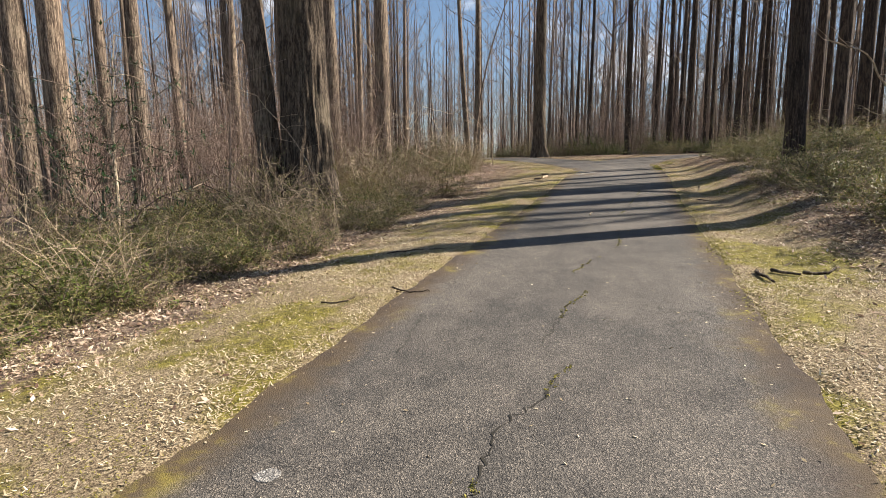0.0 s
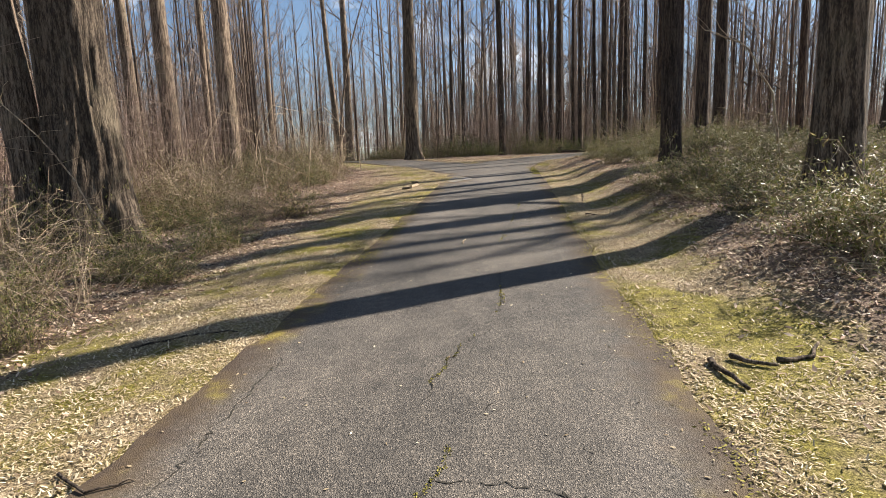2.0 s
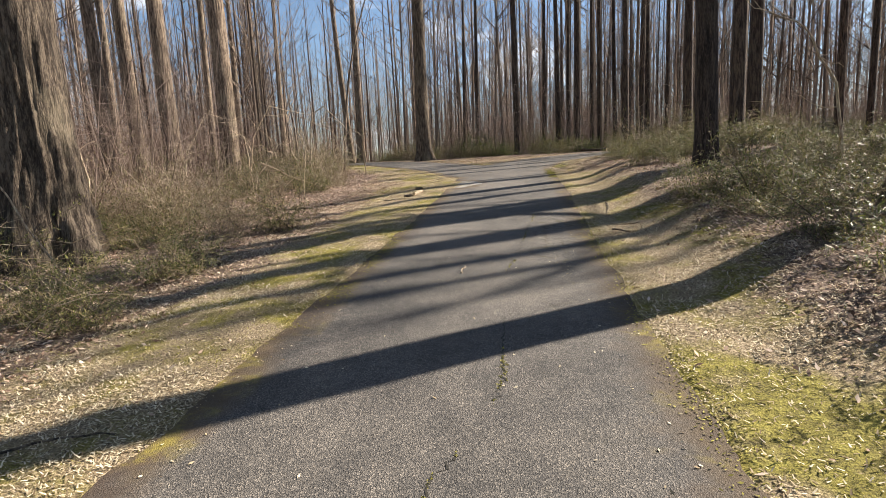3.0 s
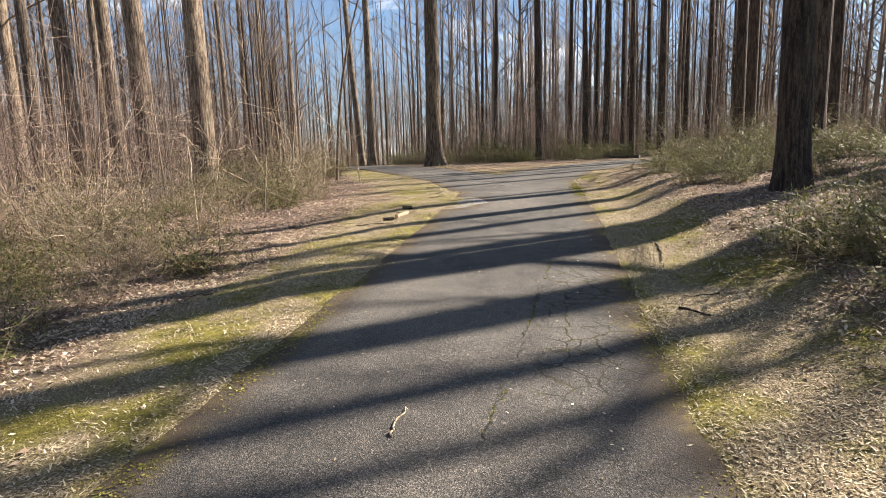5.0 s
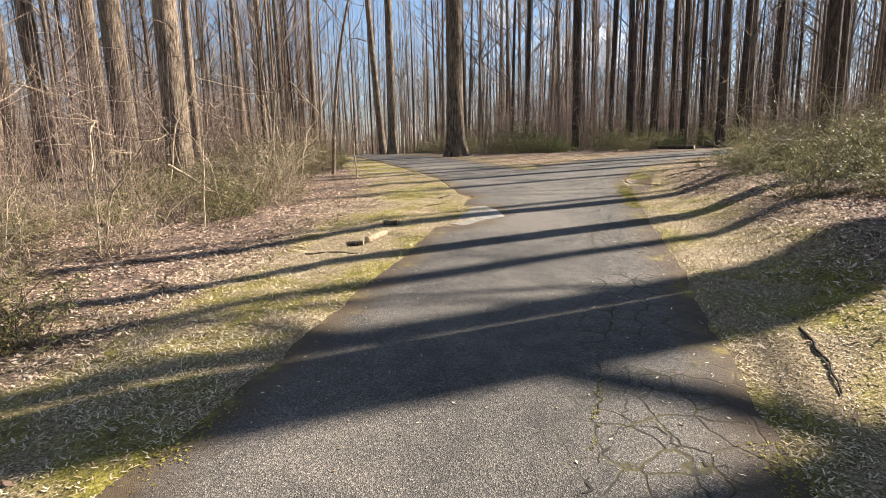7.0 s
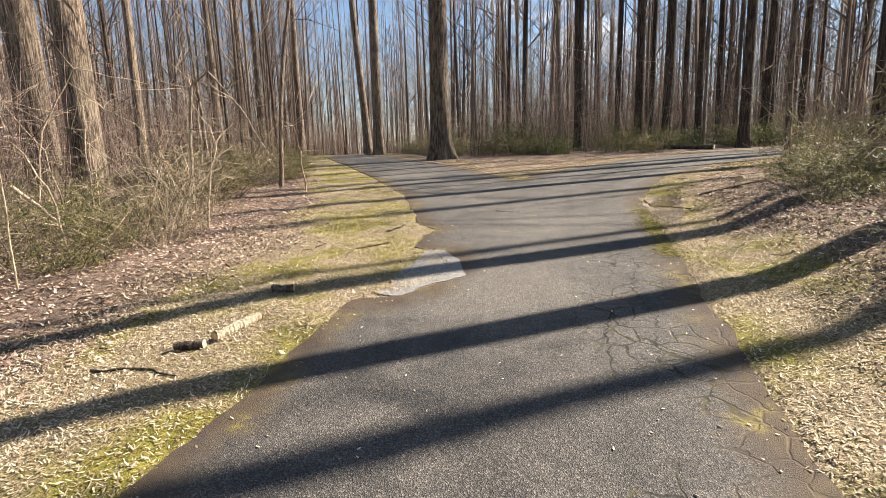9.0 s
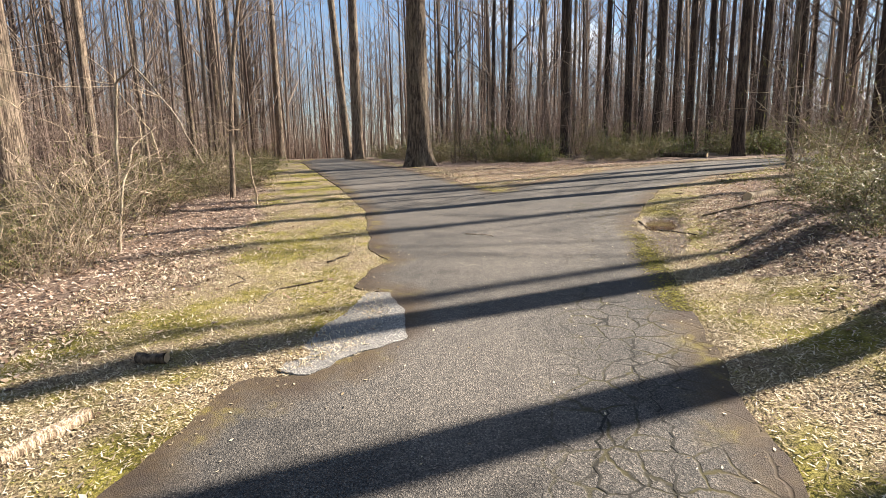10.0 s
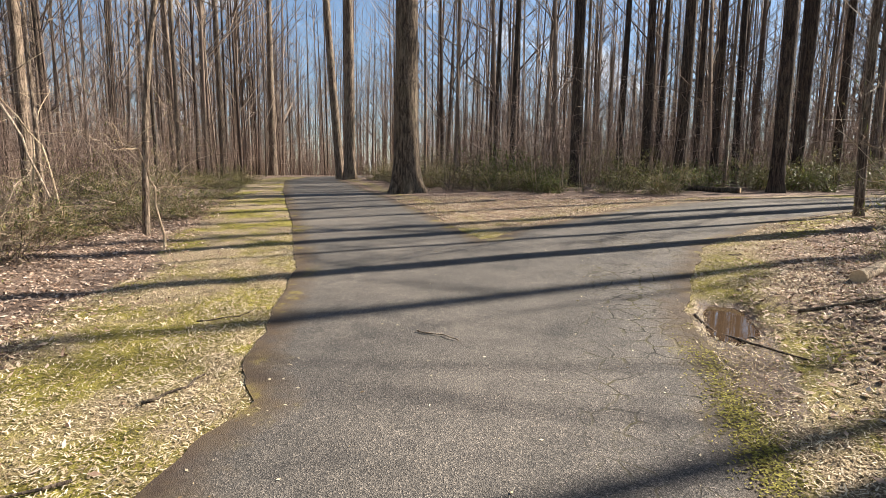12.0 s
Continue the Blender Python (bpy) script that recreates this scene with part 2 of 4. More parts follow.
def profile(y):
    return np.interp(y, LAND_Y, LAND_Z)


def land(x, y):
    x, y = np.asarray(x, float), np.asarray(y, float)
    d = off_road(x, y)
    z = profile(y)
    z = z - 0.14 * smooth(0.3, 2.6, -1.95 - x) * (1 - smooth(15, 21, y))
    z = z + (0.30 * smooth(0.5, 2.0, x - 1.0) + 0.25 * smooth(2.0, 6.0, x - 1.0)) * smooth(4, 9, y) * (1 - smooth(22, 26, y))
    z = z + smooth(0.0, 0.6, d) * (0.018 * wob(x, y, 2.2, 1) + 0.012 * wob(x, y, 6.1, 3)) + smooth(1.2, 3.5, d) * (0.05 * wob(x, y, 0.8, 7) + 0.03 * wob(x, y, 3.3, 2))
    g = np.exp(-((x - 1.36 - 0.13 * (y - 22.95)) / 0.24) ** 4 - ((y - 22.95) / 0.72) ** 4)
    z = z * (1 - g) + (PUDDLE_Z - 0.06) * g
    return z - 0.035 * (1 - smooth(-0.12, 0.10, d)) - 0.03 * (1 - smooth(-0.5, -0.1, d))


def mesh_object(name, verts, faces, mat, parent=None, smooth_faces=False):
    me = bpy.data.meshes.new(name)
    me.from_pydata([tuple(v) for v in verts], [], [tuple(f) for f in faces])
    if mat:
        me.materials.append(mat)
    if smooth_faces:
        me.polygons.foreach_set("use_smooth", [True] * len(me.polygons))
    me.update()
    ob = new(name, me)
    ob.parent = parent
    return ob


def quads_object(name, corners, mat):
    """One mesh of loose faces: corners is faces x corners x 3."""
    n, c = np.shape(corners)[:2]
    me = bpy.data.meshes.new(name)
    me.vertices.add(n * c)
    me.vertices.foreach_set("co", np.asarray(corners, np.float32).ravel())
    me.loops.add(n * c)
    me.loops.foreach_set("vertex_index", np.arange(n * c, dtype=np.int32))
    me.polygons.add(n)
    me.polygons.foreach_set("loop_start", np.arange(0, n * c, c, dtype=np.int32))
    me.materials.append(mat)
    me.update()
    me.validate()
    return new(name, me)


def steps(*spans):
    out = []
    for a, b, s in spans:
        out += list(np.arange(a, b - 1e-6, s))
    return np.array(out + [spans[-1][1]])


gx = steps((-900, -100, 100), (-100, -40, 10), (-40, -14, 1.5), (-14, -6, 0.35), (-6, 6, 0.12), (6, 14, 0.4), (14, 40, 1.5), (40, 100, 10), (100, 900, 100))
gy = steps((-900, -100, 100), (-100, -20, 10), (-20, -2, 0.8), (-2, 34, 0.14), (34, 50, 0.5), (50, 100, 2.5), (100, 900, 100))
GX, GY = np.meshgrid(gx, gy)
GZ = land(GX, GY)
nx, ny = len(gx), len(gy)
idx = np.arange(nx * ny).reshape(ny, nx)
faces = np.stack([idx[:-1, :-1], idx[:-1, 1:], idx[1:, 1:], idx[1:, :-1]], -1).reshape(-1, 4)
ground = mesh_object("ground", np.stack([GX, GY, GZ], -1).reshape(-1, 3), faces, GROUND, smooth_faces=True)
verge_w = np.where(GX < -0.4, 1.75, np.where(GY > 20, 0.75, 1.35)) + 0.35 * wob(GX, GY, 0.9, 4)
OFF = off_road(GX, GY)
verge = np.clip(0.5 + (verge_w - OFF) / 1.2, 0, 1)
island = (GY > 27.2) & (GX > -4.1 - (GY - 27.6) * 0.634) & (GX < 0.35 + (GY - 26.6) * 0.6)
verge = np.where(island, np.clip(0.62 - np.abs(OFF - 0.6) * 0.6, 0, 1), verge)
at = ground.data.attributes.new("verge", "FLOAT", "POINT")
at.data.foreach_set("value", verge.ravel().astype(np.float32))
mud = np.exp(-((GX - 1.27 - 0.12 * (GY - 22.3)) / 0.30) ** 4 - ((GY - 22.3) / 1.45) ** 4)
at = ground.data.attributes.new("mud", "FLOAT", "POINT")
at.data.foreach_set("value", mud.ravel().astype(np.float32))
tagged(ground, "woodland ground of leaf litter with mossy grass verges", "ground", kind="structure")


def paved(name, x0, x1, y0, y1, s, mat, lift, field):
    """Paving inside field(x, y) < 0, cut to its edge, with a short skirt down to the earth."""
    xs, ys = np.arange(x0, x1 + s / 2, s), np.arange(y0, y1 + s / 2, s)
    X, Y = np.meshgrid(xs, ys)
    D = field(X, Y)
    verts, index, out = [], {}, []

    def vertex(x, y):
        k = (round(x * 2000), round(y * 2000))
        if k not in index:
            index[k] = len(verts)
            verts.append((x, y))
        return index[k]
    skirts = []
    for j in range(len(ys) - 1):
        row = D[j:j + 2]
        for i in np.nonzero((row[:, :-1].min(0) < 0) | (row[:, 1:].min(0) < 0))[0]:
            ring = [(xs[i], ys[j], D[j, i]), (xs[i + 1], ys[j], D[j, i + 1]), (xs[i + 1], ys[j + 1], D[j + 1, i + 1]), (xs[i], ys[j + 1], D[j + 1, i])]
            poly, cuts = [], []
            for a, b in zip(ring, ring[1:] + ring[:1]):
                if a[2] < 0:
                    poly.append(vertex(a[0], a[1]))
                if (a[2] < 0) != (b[2] < 0):
                    k = a[2] / (a[2] - b[2])
                    v = vertex(a[0] + k * (b[0] - a[0]), a[1] + k * (b[1] - a[1]))
                    poly.append(v)
                    cuts.append((v, a[2] < 0))
            poly = [v for p, v in enumerate(poly) if v != poly[p - 1]]
            if len(poly) > 2:
                out.append(poly)
            if len(cuts) == 2 and cuts[0][0] != cuts[1][0]:
                a, b = (cuts[0][0], cuts[1][0]) if cuts[0][1] else (cuts[1][0], cuts[0][0])
                skirts.append((a, b))
    P = np.array(verts)
    z = profile(P[:, 1]) + lift + 0.006 * wob(P[:, 0], P[:, 1], 1.3, 2)
    pts = [(x, y, h) for (x, y), h in zip(verts, z)]
    n = len(pts)
    pts += [(x, y, h - 0.09) for x, y, h in pts]
    out += [(b, a, a + n, b + n) for a, b in skirts]
    ob = mesh_object(name, pts, out, mat)
    depth = np.maximum(-field(P[:, 0], P[:, 1]), 0)
    a = ob.data.attributes.new("inset", "FLOAT", "POINT")
    a.data.foreach_set("value", np.concatenate([depth, depth]).astype(np.float32))
    return ob


road = paved("path", -6.8, 5.2, -12, 28, 0.1, ASPHALT, 0.0, off_road)
tagged(road, "worn grey asphalt footpath with cracks and crumbled edges", "path", kind="structure")
road_far = paved("path", -40, 62, 28, 92, 0.25, ASPHALT, 0.0, off_road)
tagged(road_far, "grey asphalt footpath forking between the trees", "path", kind="structure")
road_back = paved("path", -3, 2.5, -60, -12, 0.5, ASPHALT, 0.0, off_road)
tagged(road_back, "grey asphalt footpath", "path", kind="structure")


# ---- building blocks ----
class Tubes:
    """Collects tapered tubes, then makes one mesh of them."""

    def __init__(self):
        self.v, self.f = [], []

    def add(self, pts, radii, sides=4, cap=False, lumps=None):
        pts = [Vector(p) for p in pts]
        base = len(self.v)
        n = len(pts)
        t = (pts[1] - pts[0]).normalized()
        u = t.orthogonal().normalized()
        for i, p in enumerate(pts):
            t = (pts[min(i + 1, n - 1)] - pts[max(i - 1, 0)]).normalized()
            u = (u - t * u.dot(t)).normalized()
            w = t.cross(u)
            for k in range(sides):
                a = 2 * math.pi * k / sides
                r = radii[i] * (lumps(a, p.z) if lumps else 1)
                self.v.append(p + (u * math.cos(a) + w * math.sin(a)) * r)
        for i in range(n - 1):
            for k in range(sides):
                k2 = (k + 1) % sides
                a, b = base + i * sides, base + (i + 1) * sides
                self.f.append((a + k, a + k2, b + k2, b + k))
        if cap:
            self.f.append(tuple(range(base + (n - 1) * sides, base + n * sides)))
            self.f.append(tuple(range(base + sides - 1, base - 1, -1)))

    def make(self, name, mat, parent=None, smooth_faces=True):
        return mesh_object(name, self.v, self.f, mat, parent, smooth_faces)


def wander(rng, start, way, length, n, bend=0.2, up=0.0):
    p, d, out = Vector(start), Vector(way).normalized(), [Vector(start)]
    for i in range(n):
        d = (d + Vector((rng.gauss(0, bend), rng.gauss(0, bend), rng.gauss(0, bend) + up))).normalized()
        p = p + d * (length / n)
        out.append(p.copy())
    return out


def taper(r0, r1, n):
    return [r0 + (r1 - r0) * (i / n) ** 0.8 for i in range(n + 1)]


def make_tree(name, seed, height, dia, lean=(0, 0), first=8.0, limbs=18, bark=None, sides=8, rings=14, flare=0.35, ridges=0.0, twigs=6, fork=None, bow=0.25, stout=1.0):
    """A bare tree: trunk with a root flare; crown of limbs and twigs."""
    rng = random.Random(seed)
    tree = new(name)
    T = Tubes()
    ph = [rng.uniform(0, 6.28) for _ in range(6)]

    def centre(z):
        k = z / height
        return Vector((lean[0] * z + bow * math.sin(k * 3 + ph[0]) * k * 2, lean[1] * z + bow * math.sin(k * 2.5 + ph[1]) * k * 2, z))

    def radius(z):
        return dia / 2 * ((1 - 0.9 * (z / height) ** 1.35) + flare * math.exp(-z / (dia * 0.8)) + 0.06 * math.exp(-z / 2.5))

    def lumps(a, z):
        q = 1 + flare * 0.35 * math.exp(-max(z, 0) / (dia * 0.9)) * math.sin(5 * a + ph[2]) + 0.025 * math.sin(3 * a + ph[3] + z * 0.5)
        if ridges:
            n1 = noise.noise((math.cos(a) * 5.5, math.sin(a) * 5.5, z * 0.9 + seed))
            n2 = noise.noise((math.cos(a) * 14, math.sin(a) * 14, z * 2.6 + seed))
            q += ridges * (abs(n1) * 1.4 + abs(n2) * 0.8 - 0.5)
        return q
    zs = [-0.35] + [height * (i / rings) ** 1.5 for i in range(rings + 1)]
    T.add([centre(z) for z in zs], [radius(max(z, 0)) for z in zs], sides, lumps=lumps)
    if fork:
        z0, way = fork
        pts = [centre(z0)]
        pts += [centre(z0) + Vector((way[0] * k, way[1] * k, k)) * (height - z0) * 0.9 for k in (0.05, 0.15, 0.3, 0.5, 0.75, 1.0)]
        T.add(pts, taper(radius(z0) * 0.75, 0.03, len(pts) - 1), max(6, sides // 2))
    T.make("trunk", bark or BARK_FAR, tree)
    C = Tubes()
    for i in range(limbs):
        z = first + (height - first) * (i / limbs) ** 0.85
        a = rng.uniform(0, 6.28)
        rise = rng.uniform(0.6, 1.7)
        L = (height - z) * rng.uniform(0.22, 0.42) + rng.uniform(0.6, 1.8)
        pts = wander(rng, centre(z), (math.cos(a), math.sin(a), rise), L, 6, 0.13, 0.07)
        r = radius(z) * rng.uniform(0.2, 0.36) * stout * (0.45 + 0.55 * min(1, z / (height * 0.5)))
        C.add(pts, taper(r, 0.012, 6), 4)
        for k in range(twigs):
            j = rng.randint(1, 6)
            a2 = rng.uniform(0, 6.28)
            q = wander(rng, pts[j], (math.cos(a2), math.sin(a2), rng.uniform(0.1, 1.2)), L * rng.uniform(0.18, 0.42), 4, 0.2, 0.06)
            C.add(q, taper(max(r * 0.35 * (1 - j / 8), 0.012), 0.006, 4), 3)
            for _ in range(2):
                b = rng.choice(q[1:])
                a3 = rng.uniform(0, 6.28)
                C.add(wander(rng, b, (math.cos(a3), math.sin(a3), 0.6), L * rng.uniform(0.1, 0.2), 2, 0.2), [0.009, 0.007, 0.004], 3)
    C.make("crown", TWIG, tree)
    return tree


def leaf_quads(rng, centres, size, flat=0.5):
    """Small pointed leaves round the centres."""
    C = np.asarray(centres)
    n = len(C)
    a = rng.uniform(0, 2 * np.pi, n)
    tilt = rng.normal(0, 1 - flat, n) + 0.0
    s = size * rng.uniform(0.6, 1.35, n)
    u = np.stack([np.cos(a) * np.cos(tilt), np.sin(a) * np.cos(tilt), np.sin(tilt)], 1)
    w = np.stack([-np.sin(a), np.cos(a), rng.normal(0, 0.45, n)], 1)
    w /= np.linalg.norm(w, axis=1)[:, None]
    s = s[:, None]
    return np.stack([C - u * s, C + w * s * 0.42, C + u * s, C - w * s * 0.42], 1)


def make_shrub(name, seed, width, height, stems, twig, leaf, leaves, leaf_size=0.022, arch=1.0, subs=4, thick=0.010):
    """A tangled bush: arching stems with side twigs, and small leaves along them."""
    rng, nrng = random.Random(seed), np.random.RandomState(seed)
    shrub = new(name)
    T, spots = Tubes(), []
    for i in range(stems):
        a, r0 = rng.uniform(0, 6.28), width * 0.3 * math.sqrt(rng.random())
        b = rng.uniform(0, 6.28)
        out = rng.uniform(0.2, 1.0) * arch
        L = height * rng.uniform(0.7, 1.5)
        p, d = Vector((r0 * math.cos(a), r0 * math.sin(a), -0.08)), Vector((out * math.cos(b), out * math.sin(b), 1.0)).normalized()
        pts = [p.copy()]
        for k in range(5):
            d = (d + Vector((rng.gauss(0, 0.16), rng.gauss(0, 0.16), rng.gauss(0, 0.1) - 0.2 * arch * (k > 1)))).normalized()
            p = p + d * L / 5
            p.z = max(p.z, 0.04)
            pts.append(p.copy())
        rr = thick * rng.uniform(0.6, 1.3)
        T.add(pts, taper(rr, 0.0025, 5), 3)
        spots += pts[1:]
        for s in range(subs):
            j = rng.randint(1, 5)
            c = rng.uniform(0, 6.28)
            q = wander(rng, pts[j], (math.cos(c), math.sin(c), rng.uniform(-0.2, 0.7)), height * rng.uniform(0.15, 0.4), 2, 0.25, -0.03)
            T.add(q, [rr * 0.5, rr * 0.35, 0.0015], 3)
            spots += q[1:]
    T.make("branchwork", twig, shrub, False)
    if leaves:
        S = np.array([tuple(v) for v in spots])
        pick = S[nrng.randint(0, len(S), leaves)] + nrng.normal(0, 0.035, (leaves, 3))
        pick[:, 2] = np.maximum(pick[:, 2], 0.03)
        q = quads_object("foliage", leaf_quads(nrng, pick, leaf_size, 0.35)[:, :3], leaf)
        q.parent = shrub
    return shrub


def put(ob, x, y, turn=0.0, size=1.0, sink=0.0, tall=None):
    z = float(land(x, y)) - sink
    return Matrix.LocRotScale((x, y, z), Euler((0, 0, turn)), (size, size, tall or size))


# ---- the marked trees ----
def place_tree(label, group="", **kw):
    x, y = kw.pop("at")
    t = make_tree(kw.pop("name", "tree"), **kw)
    t.matrix_basis = put(t, x, y)
    return tagged(t, label, "tree", group)


place_tree("massive old oak with deeply ridged dark bark beside the path", at=(-7.45, 11.3), seed=11, height=27, dia=1.08, bark=BARK_OAK, sides=112, rings=130, flare=0.45, ridges=0.12, first=9, limbs=22, bow=0.1)
place_tree("leaning tree with shaggy brown bark close beside the old oak", at=(-8.4, 11.15), seed=12, height=22, dia=0.55, lean=(-0.07, 0.03), bark=BARK_TULIP_LIT, sides=56, rings=80, flare=0.3, ridges=0.11, first=8, limbs=14)
place_tree("tall bare tree with a trunk coloured tan as if sunlit", at=(-11.3, 23.6), seed=13, height=27, dia=0.68, bark=BARK_TULIP_LIT, sides=40, rings=50, flare=0.25, ridges=0.045, first=10)
place_tree("tall bare tree with a trunk coloured tan as if sunlit", at=(-15.2, 25.7), seed=14, height=28, dia=0.72, lean=(-0.02, 0), bark=BARK_TULIP_LIT, sides=36, rings=40, flare=0.25, ridges=0.04, first=10)
place_tree("tall straight tree with dark bark at the fork of the path", at=(-5.5, 34.3), seed=15, height=30, dia=0.76, bark=BARK_OAK, sides=40, rings=50, flare=0.5, ridges=0.045, first=11, bow=0.12)
place_tree("straight tree trunk coloured dark as if backlit, rising out of roadside brush", at=(4.2, 16.85), seed=16, height=26, dia=0.46, lean=(-0.03, 0.0), bark=BARK_BACKLIT, sides=40, rings=50, flare=0.3, ridges=0.045, first=9)
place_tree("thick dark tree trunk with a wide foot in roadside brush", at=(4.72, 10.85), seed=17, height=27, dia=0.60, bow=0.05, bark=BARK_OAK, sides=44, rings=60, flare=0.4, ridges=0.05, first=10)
place_tree("tall bare tree beside the far bend of the path", at=(-12.9, 46.2), seed=18, height=29, dia=0.62, bark=BARK_TULIP_LIT, sides=20, rings=24, first=11)
place_tree("tall bare tree leaning over the far bend of the path", at=(-14.1, 47.5), seed=19, height=29, dia=0.5, lean=(-0.05, 0), bark=BARK_TULIP_LIT, sides=20, rings=24, first=11)
place_tree("slim dark young tree at the edge of the brush", at=(5.5, 30.2), seed=20, height=13, dia=0.17, lean=(-0.04, 0.02), bark=BARK_TULIP_LIT, sides=14, rings=20, first=3.0, limbs=14, flare=0.2)
place_tree("slim young tree bowing over a brushy bank", at=(-7.25, 25.3), seed=24, height=10, dia=0.11, lean=(0.17, 0.0), bark=BARK_TULIP_LIT, sides=12, rings=20, first=3.5, limbs=12, flare=0.2, bow=0.35)
place_tree("pale dead sapling among leaf litter", at=(-9.1, 25.0), seed=25, height=6, dia=0.09, lean=(-0.03, 0.0), bark=BARK_TULIP_LIT, sides=10, rings=14, first=3.0, limbs=7, flare=0.1, twigs=2)

# trees on the sunny side, whose shadows bar the path
SHADERS = [(17.0, 21.1, 0.5), (14.0, 20.55, 0.92), (15.0, 24.05, 0.62), (12.8, 21.9, 0.75), (12.5, 24.15, 0.34), (6.57, 21.6, 0.42), (8.23, 24.55, 0.45), (14.6, 29.15, 0.26), (15.5, 33.1, 0.4), (9.2, 33.7, 0.5), (7.6, 30.1, 0.42), (13.0, 37.2, 0.4)]
# their bark colour carries the shade of the side away from the sun
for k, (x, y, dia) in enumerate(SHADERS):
    place_tree("straight bare tree with bark coloured dark as if backlit", "woodland trees", at=(x, y), seed=40 + k, height=25 + k % 4, dia=dia, bark=BARK_BACKLIT, sides=18, rings=20, first=8.5, limbs=18, twigs=4, bow=0.06, stout=1.4)

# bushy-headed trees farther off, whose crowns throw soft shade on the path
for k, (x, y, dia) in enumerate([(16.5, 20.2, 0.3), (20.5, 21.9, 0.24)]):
    place_tree("bare tree with a broad head of crossing limbs", "woodland trees", at=(x, y), seed=60 + k, height=24 + k, dia=dia, bark=BARK_BACKLIT, sides=14, rings=16, first=9, limbs=20, twigs=5, bow=0.2, stout=1.4)

# trees that stand out of the wood, by place and girth
STANDING = [(-18.66, 11.65, 0.45), (-12.17, 7.88, 0.5), (-13.87, 9.82, 0.6), (-18.7, 15.05, 0.42), (-15.0, 13.25, 0.46), (-19.2, 19.0, 0.42), (-19.6, 22.7, 0.4), (-15.9, 30.0, 0.32),
            (-22.5, 26.7, 0.5), (-20.6, 25.8, 0.46), (-17.4, 24.5, 0.55), (-18.7, 28.0, 0.62), (-25.5, 50.0, 0.6), (-21.5, 46.5, 0.4), (-23.6, 32.6, 0.45), (-24.5, 45.8, 0.45), (-24.0, 56.0, 0.6),
            (-3.0, 41.6, 0.34), (-0.2, 38.8, 0.52), (1.7, 43.7, 0.36), (2.5, 40.6, 0.42), (3.5, 44.6, 0.34), (3.6, 39.5, 0.56), (5.3, 45.3, 0.36), (5.4, 42.2, 0.4), (6.9, 44.9, 0.4), (6.1, 36.9, 0.5), (7.5, 39.5, 0.44), (8.7, 43.0, 0.5), (9.7, 41.9, 0.4), (10.9, 37.9, 0.42)]
for k, (x, y, dia) in enumerate(STANDING):
    # bark tone by side stands in for light: sunlit tan left, shaded dark right
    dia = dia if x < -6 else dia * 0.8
    place_tree("tall bare tree with a trunk coloured tan as if sunlit" if x < -6 else "straight bare tree with bark coloured dark as if backlit", "woodland trees", at=(x, y), seed=70 + k, height=24 + k % 5, dia=dia, lean=((k * 7 % 5 - 2) * 0.006, 0),
               bark=BARK_TULIP_LIT if x < -6 else BARK_BACKLIT, sides=16, rings=18, first=7 + k % 4, limbs=16, twigs=4, bow=0.1)

# ---- the woodland ----
rng = random.Random(5)
PROTOS = []
for k in range(10):
    PROTOS.append(tagged(make_tree("tree", 100 + k, rng.uniform(21, 28), 0.36, lean=(rng.gauss(0, 0.009), rng.gauss(0, 0.009)), first=rng.uniform(3.5, 8), limbs=15, twigs=3, sides=10, rings=12, flare=0.25,
                                   bark=BARK_FAR if k % 3 else BARK_TULIP_LIT, fork=(rng.uniform(5, 12), (rng.gauss(0, 0.1), rng.gauss(0, 0.1))) if k % 3 == 0 else None, bow=0.16), "tall straight bare woodland tree", "tree", "woodland trees"))
LIGHT = [tagged(make_tree("tree", 150 + k, rng.uniform(21, 28), 0.36, lean=(rng.gauss(0, 0.009), rng.gauss(0, 0.009)), first=rng.uniform(3.5, 8), limbs=14, twigs=2, sides=7, rings=8, flare=0.2, bark=BARK_FAR,
                         fork=(rng.uniform(5, 12), (rng.gauss(0, 0.1), rng.gauss(0, 0.1))) if k % 2 else None, bow=0.16), "tall straight bare tree deep in the wood", "tree", "woodland trees") for k in range(6)]
taken = [(-7.35, 11.3), (-8.3, 11.15), (-11.2, 23.6), (-15.2, 25.7), (-5.5, 34.3), (4.15, 16.45), (4.5, 10.65), (-12.9, 46.2), (-14.1, 47.5)] + [(x, y) for x, y, _ in SHADERS + STANDING]


def free(x, y, gap):
    return all((x - a) ** 2 + (y - b) ** 2 > gap * gap for a, b in taken)


used = set()
made, tries = 0, 0
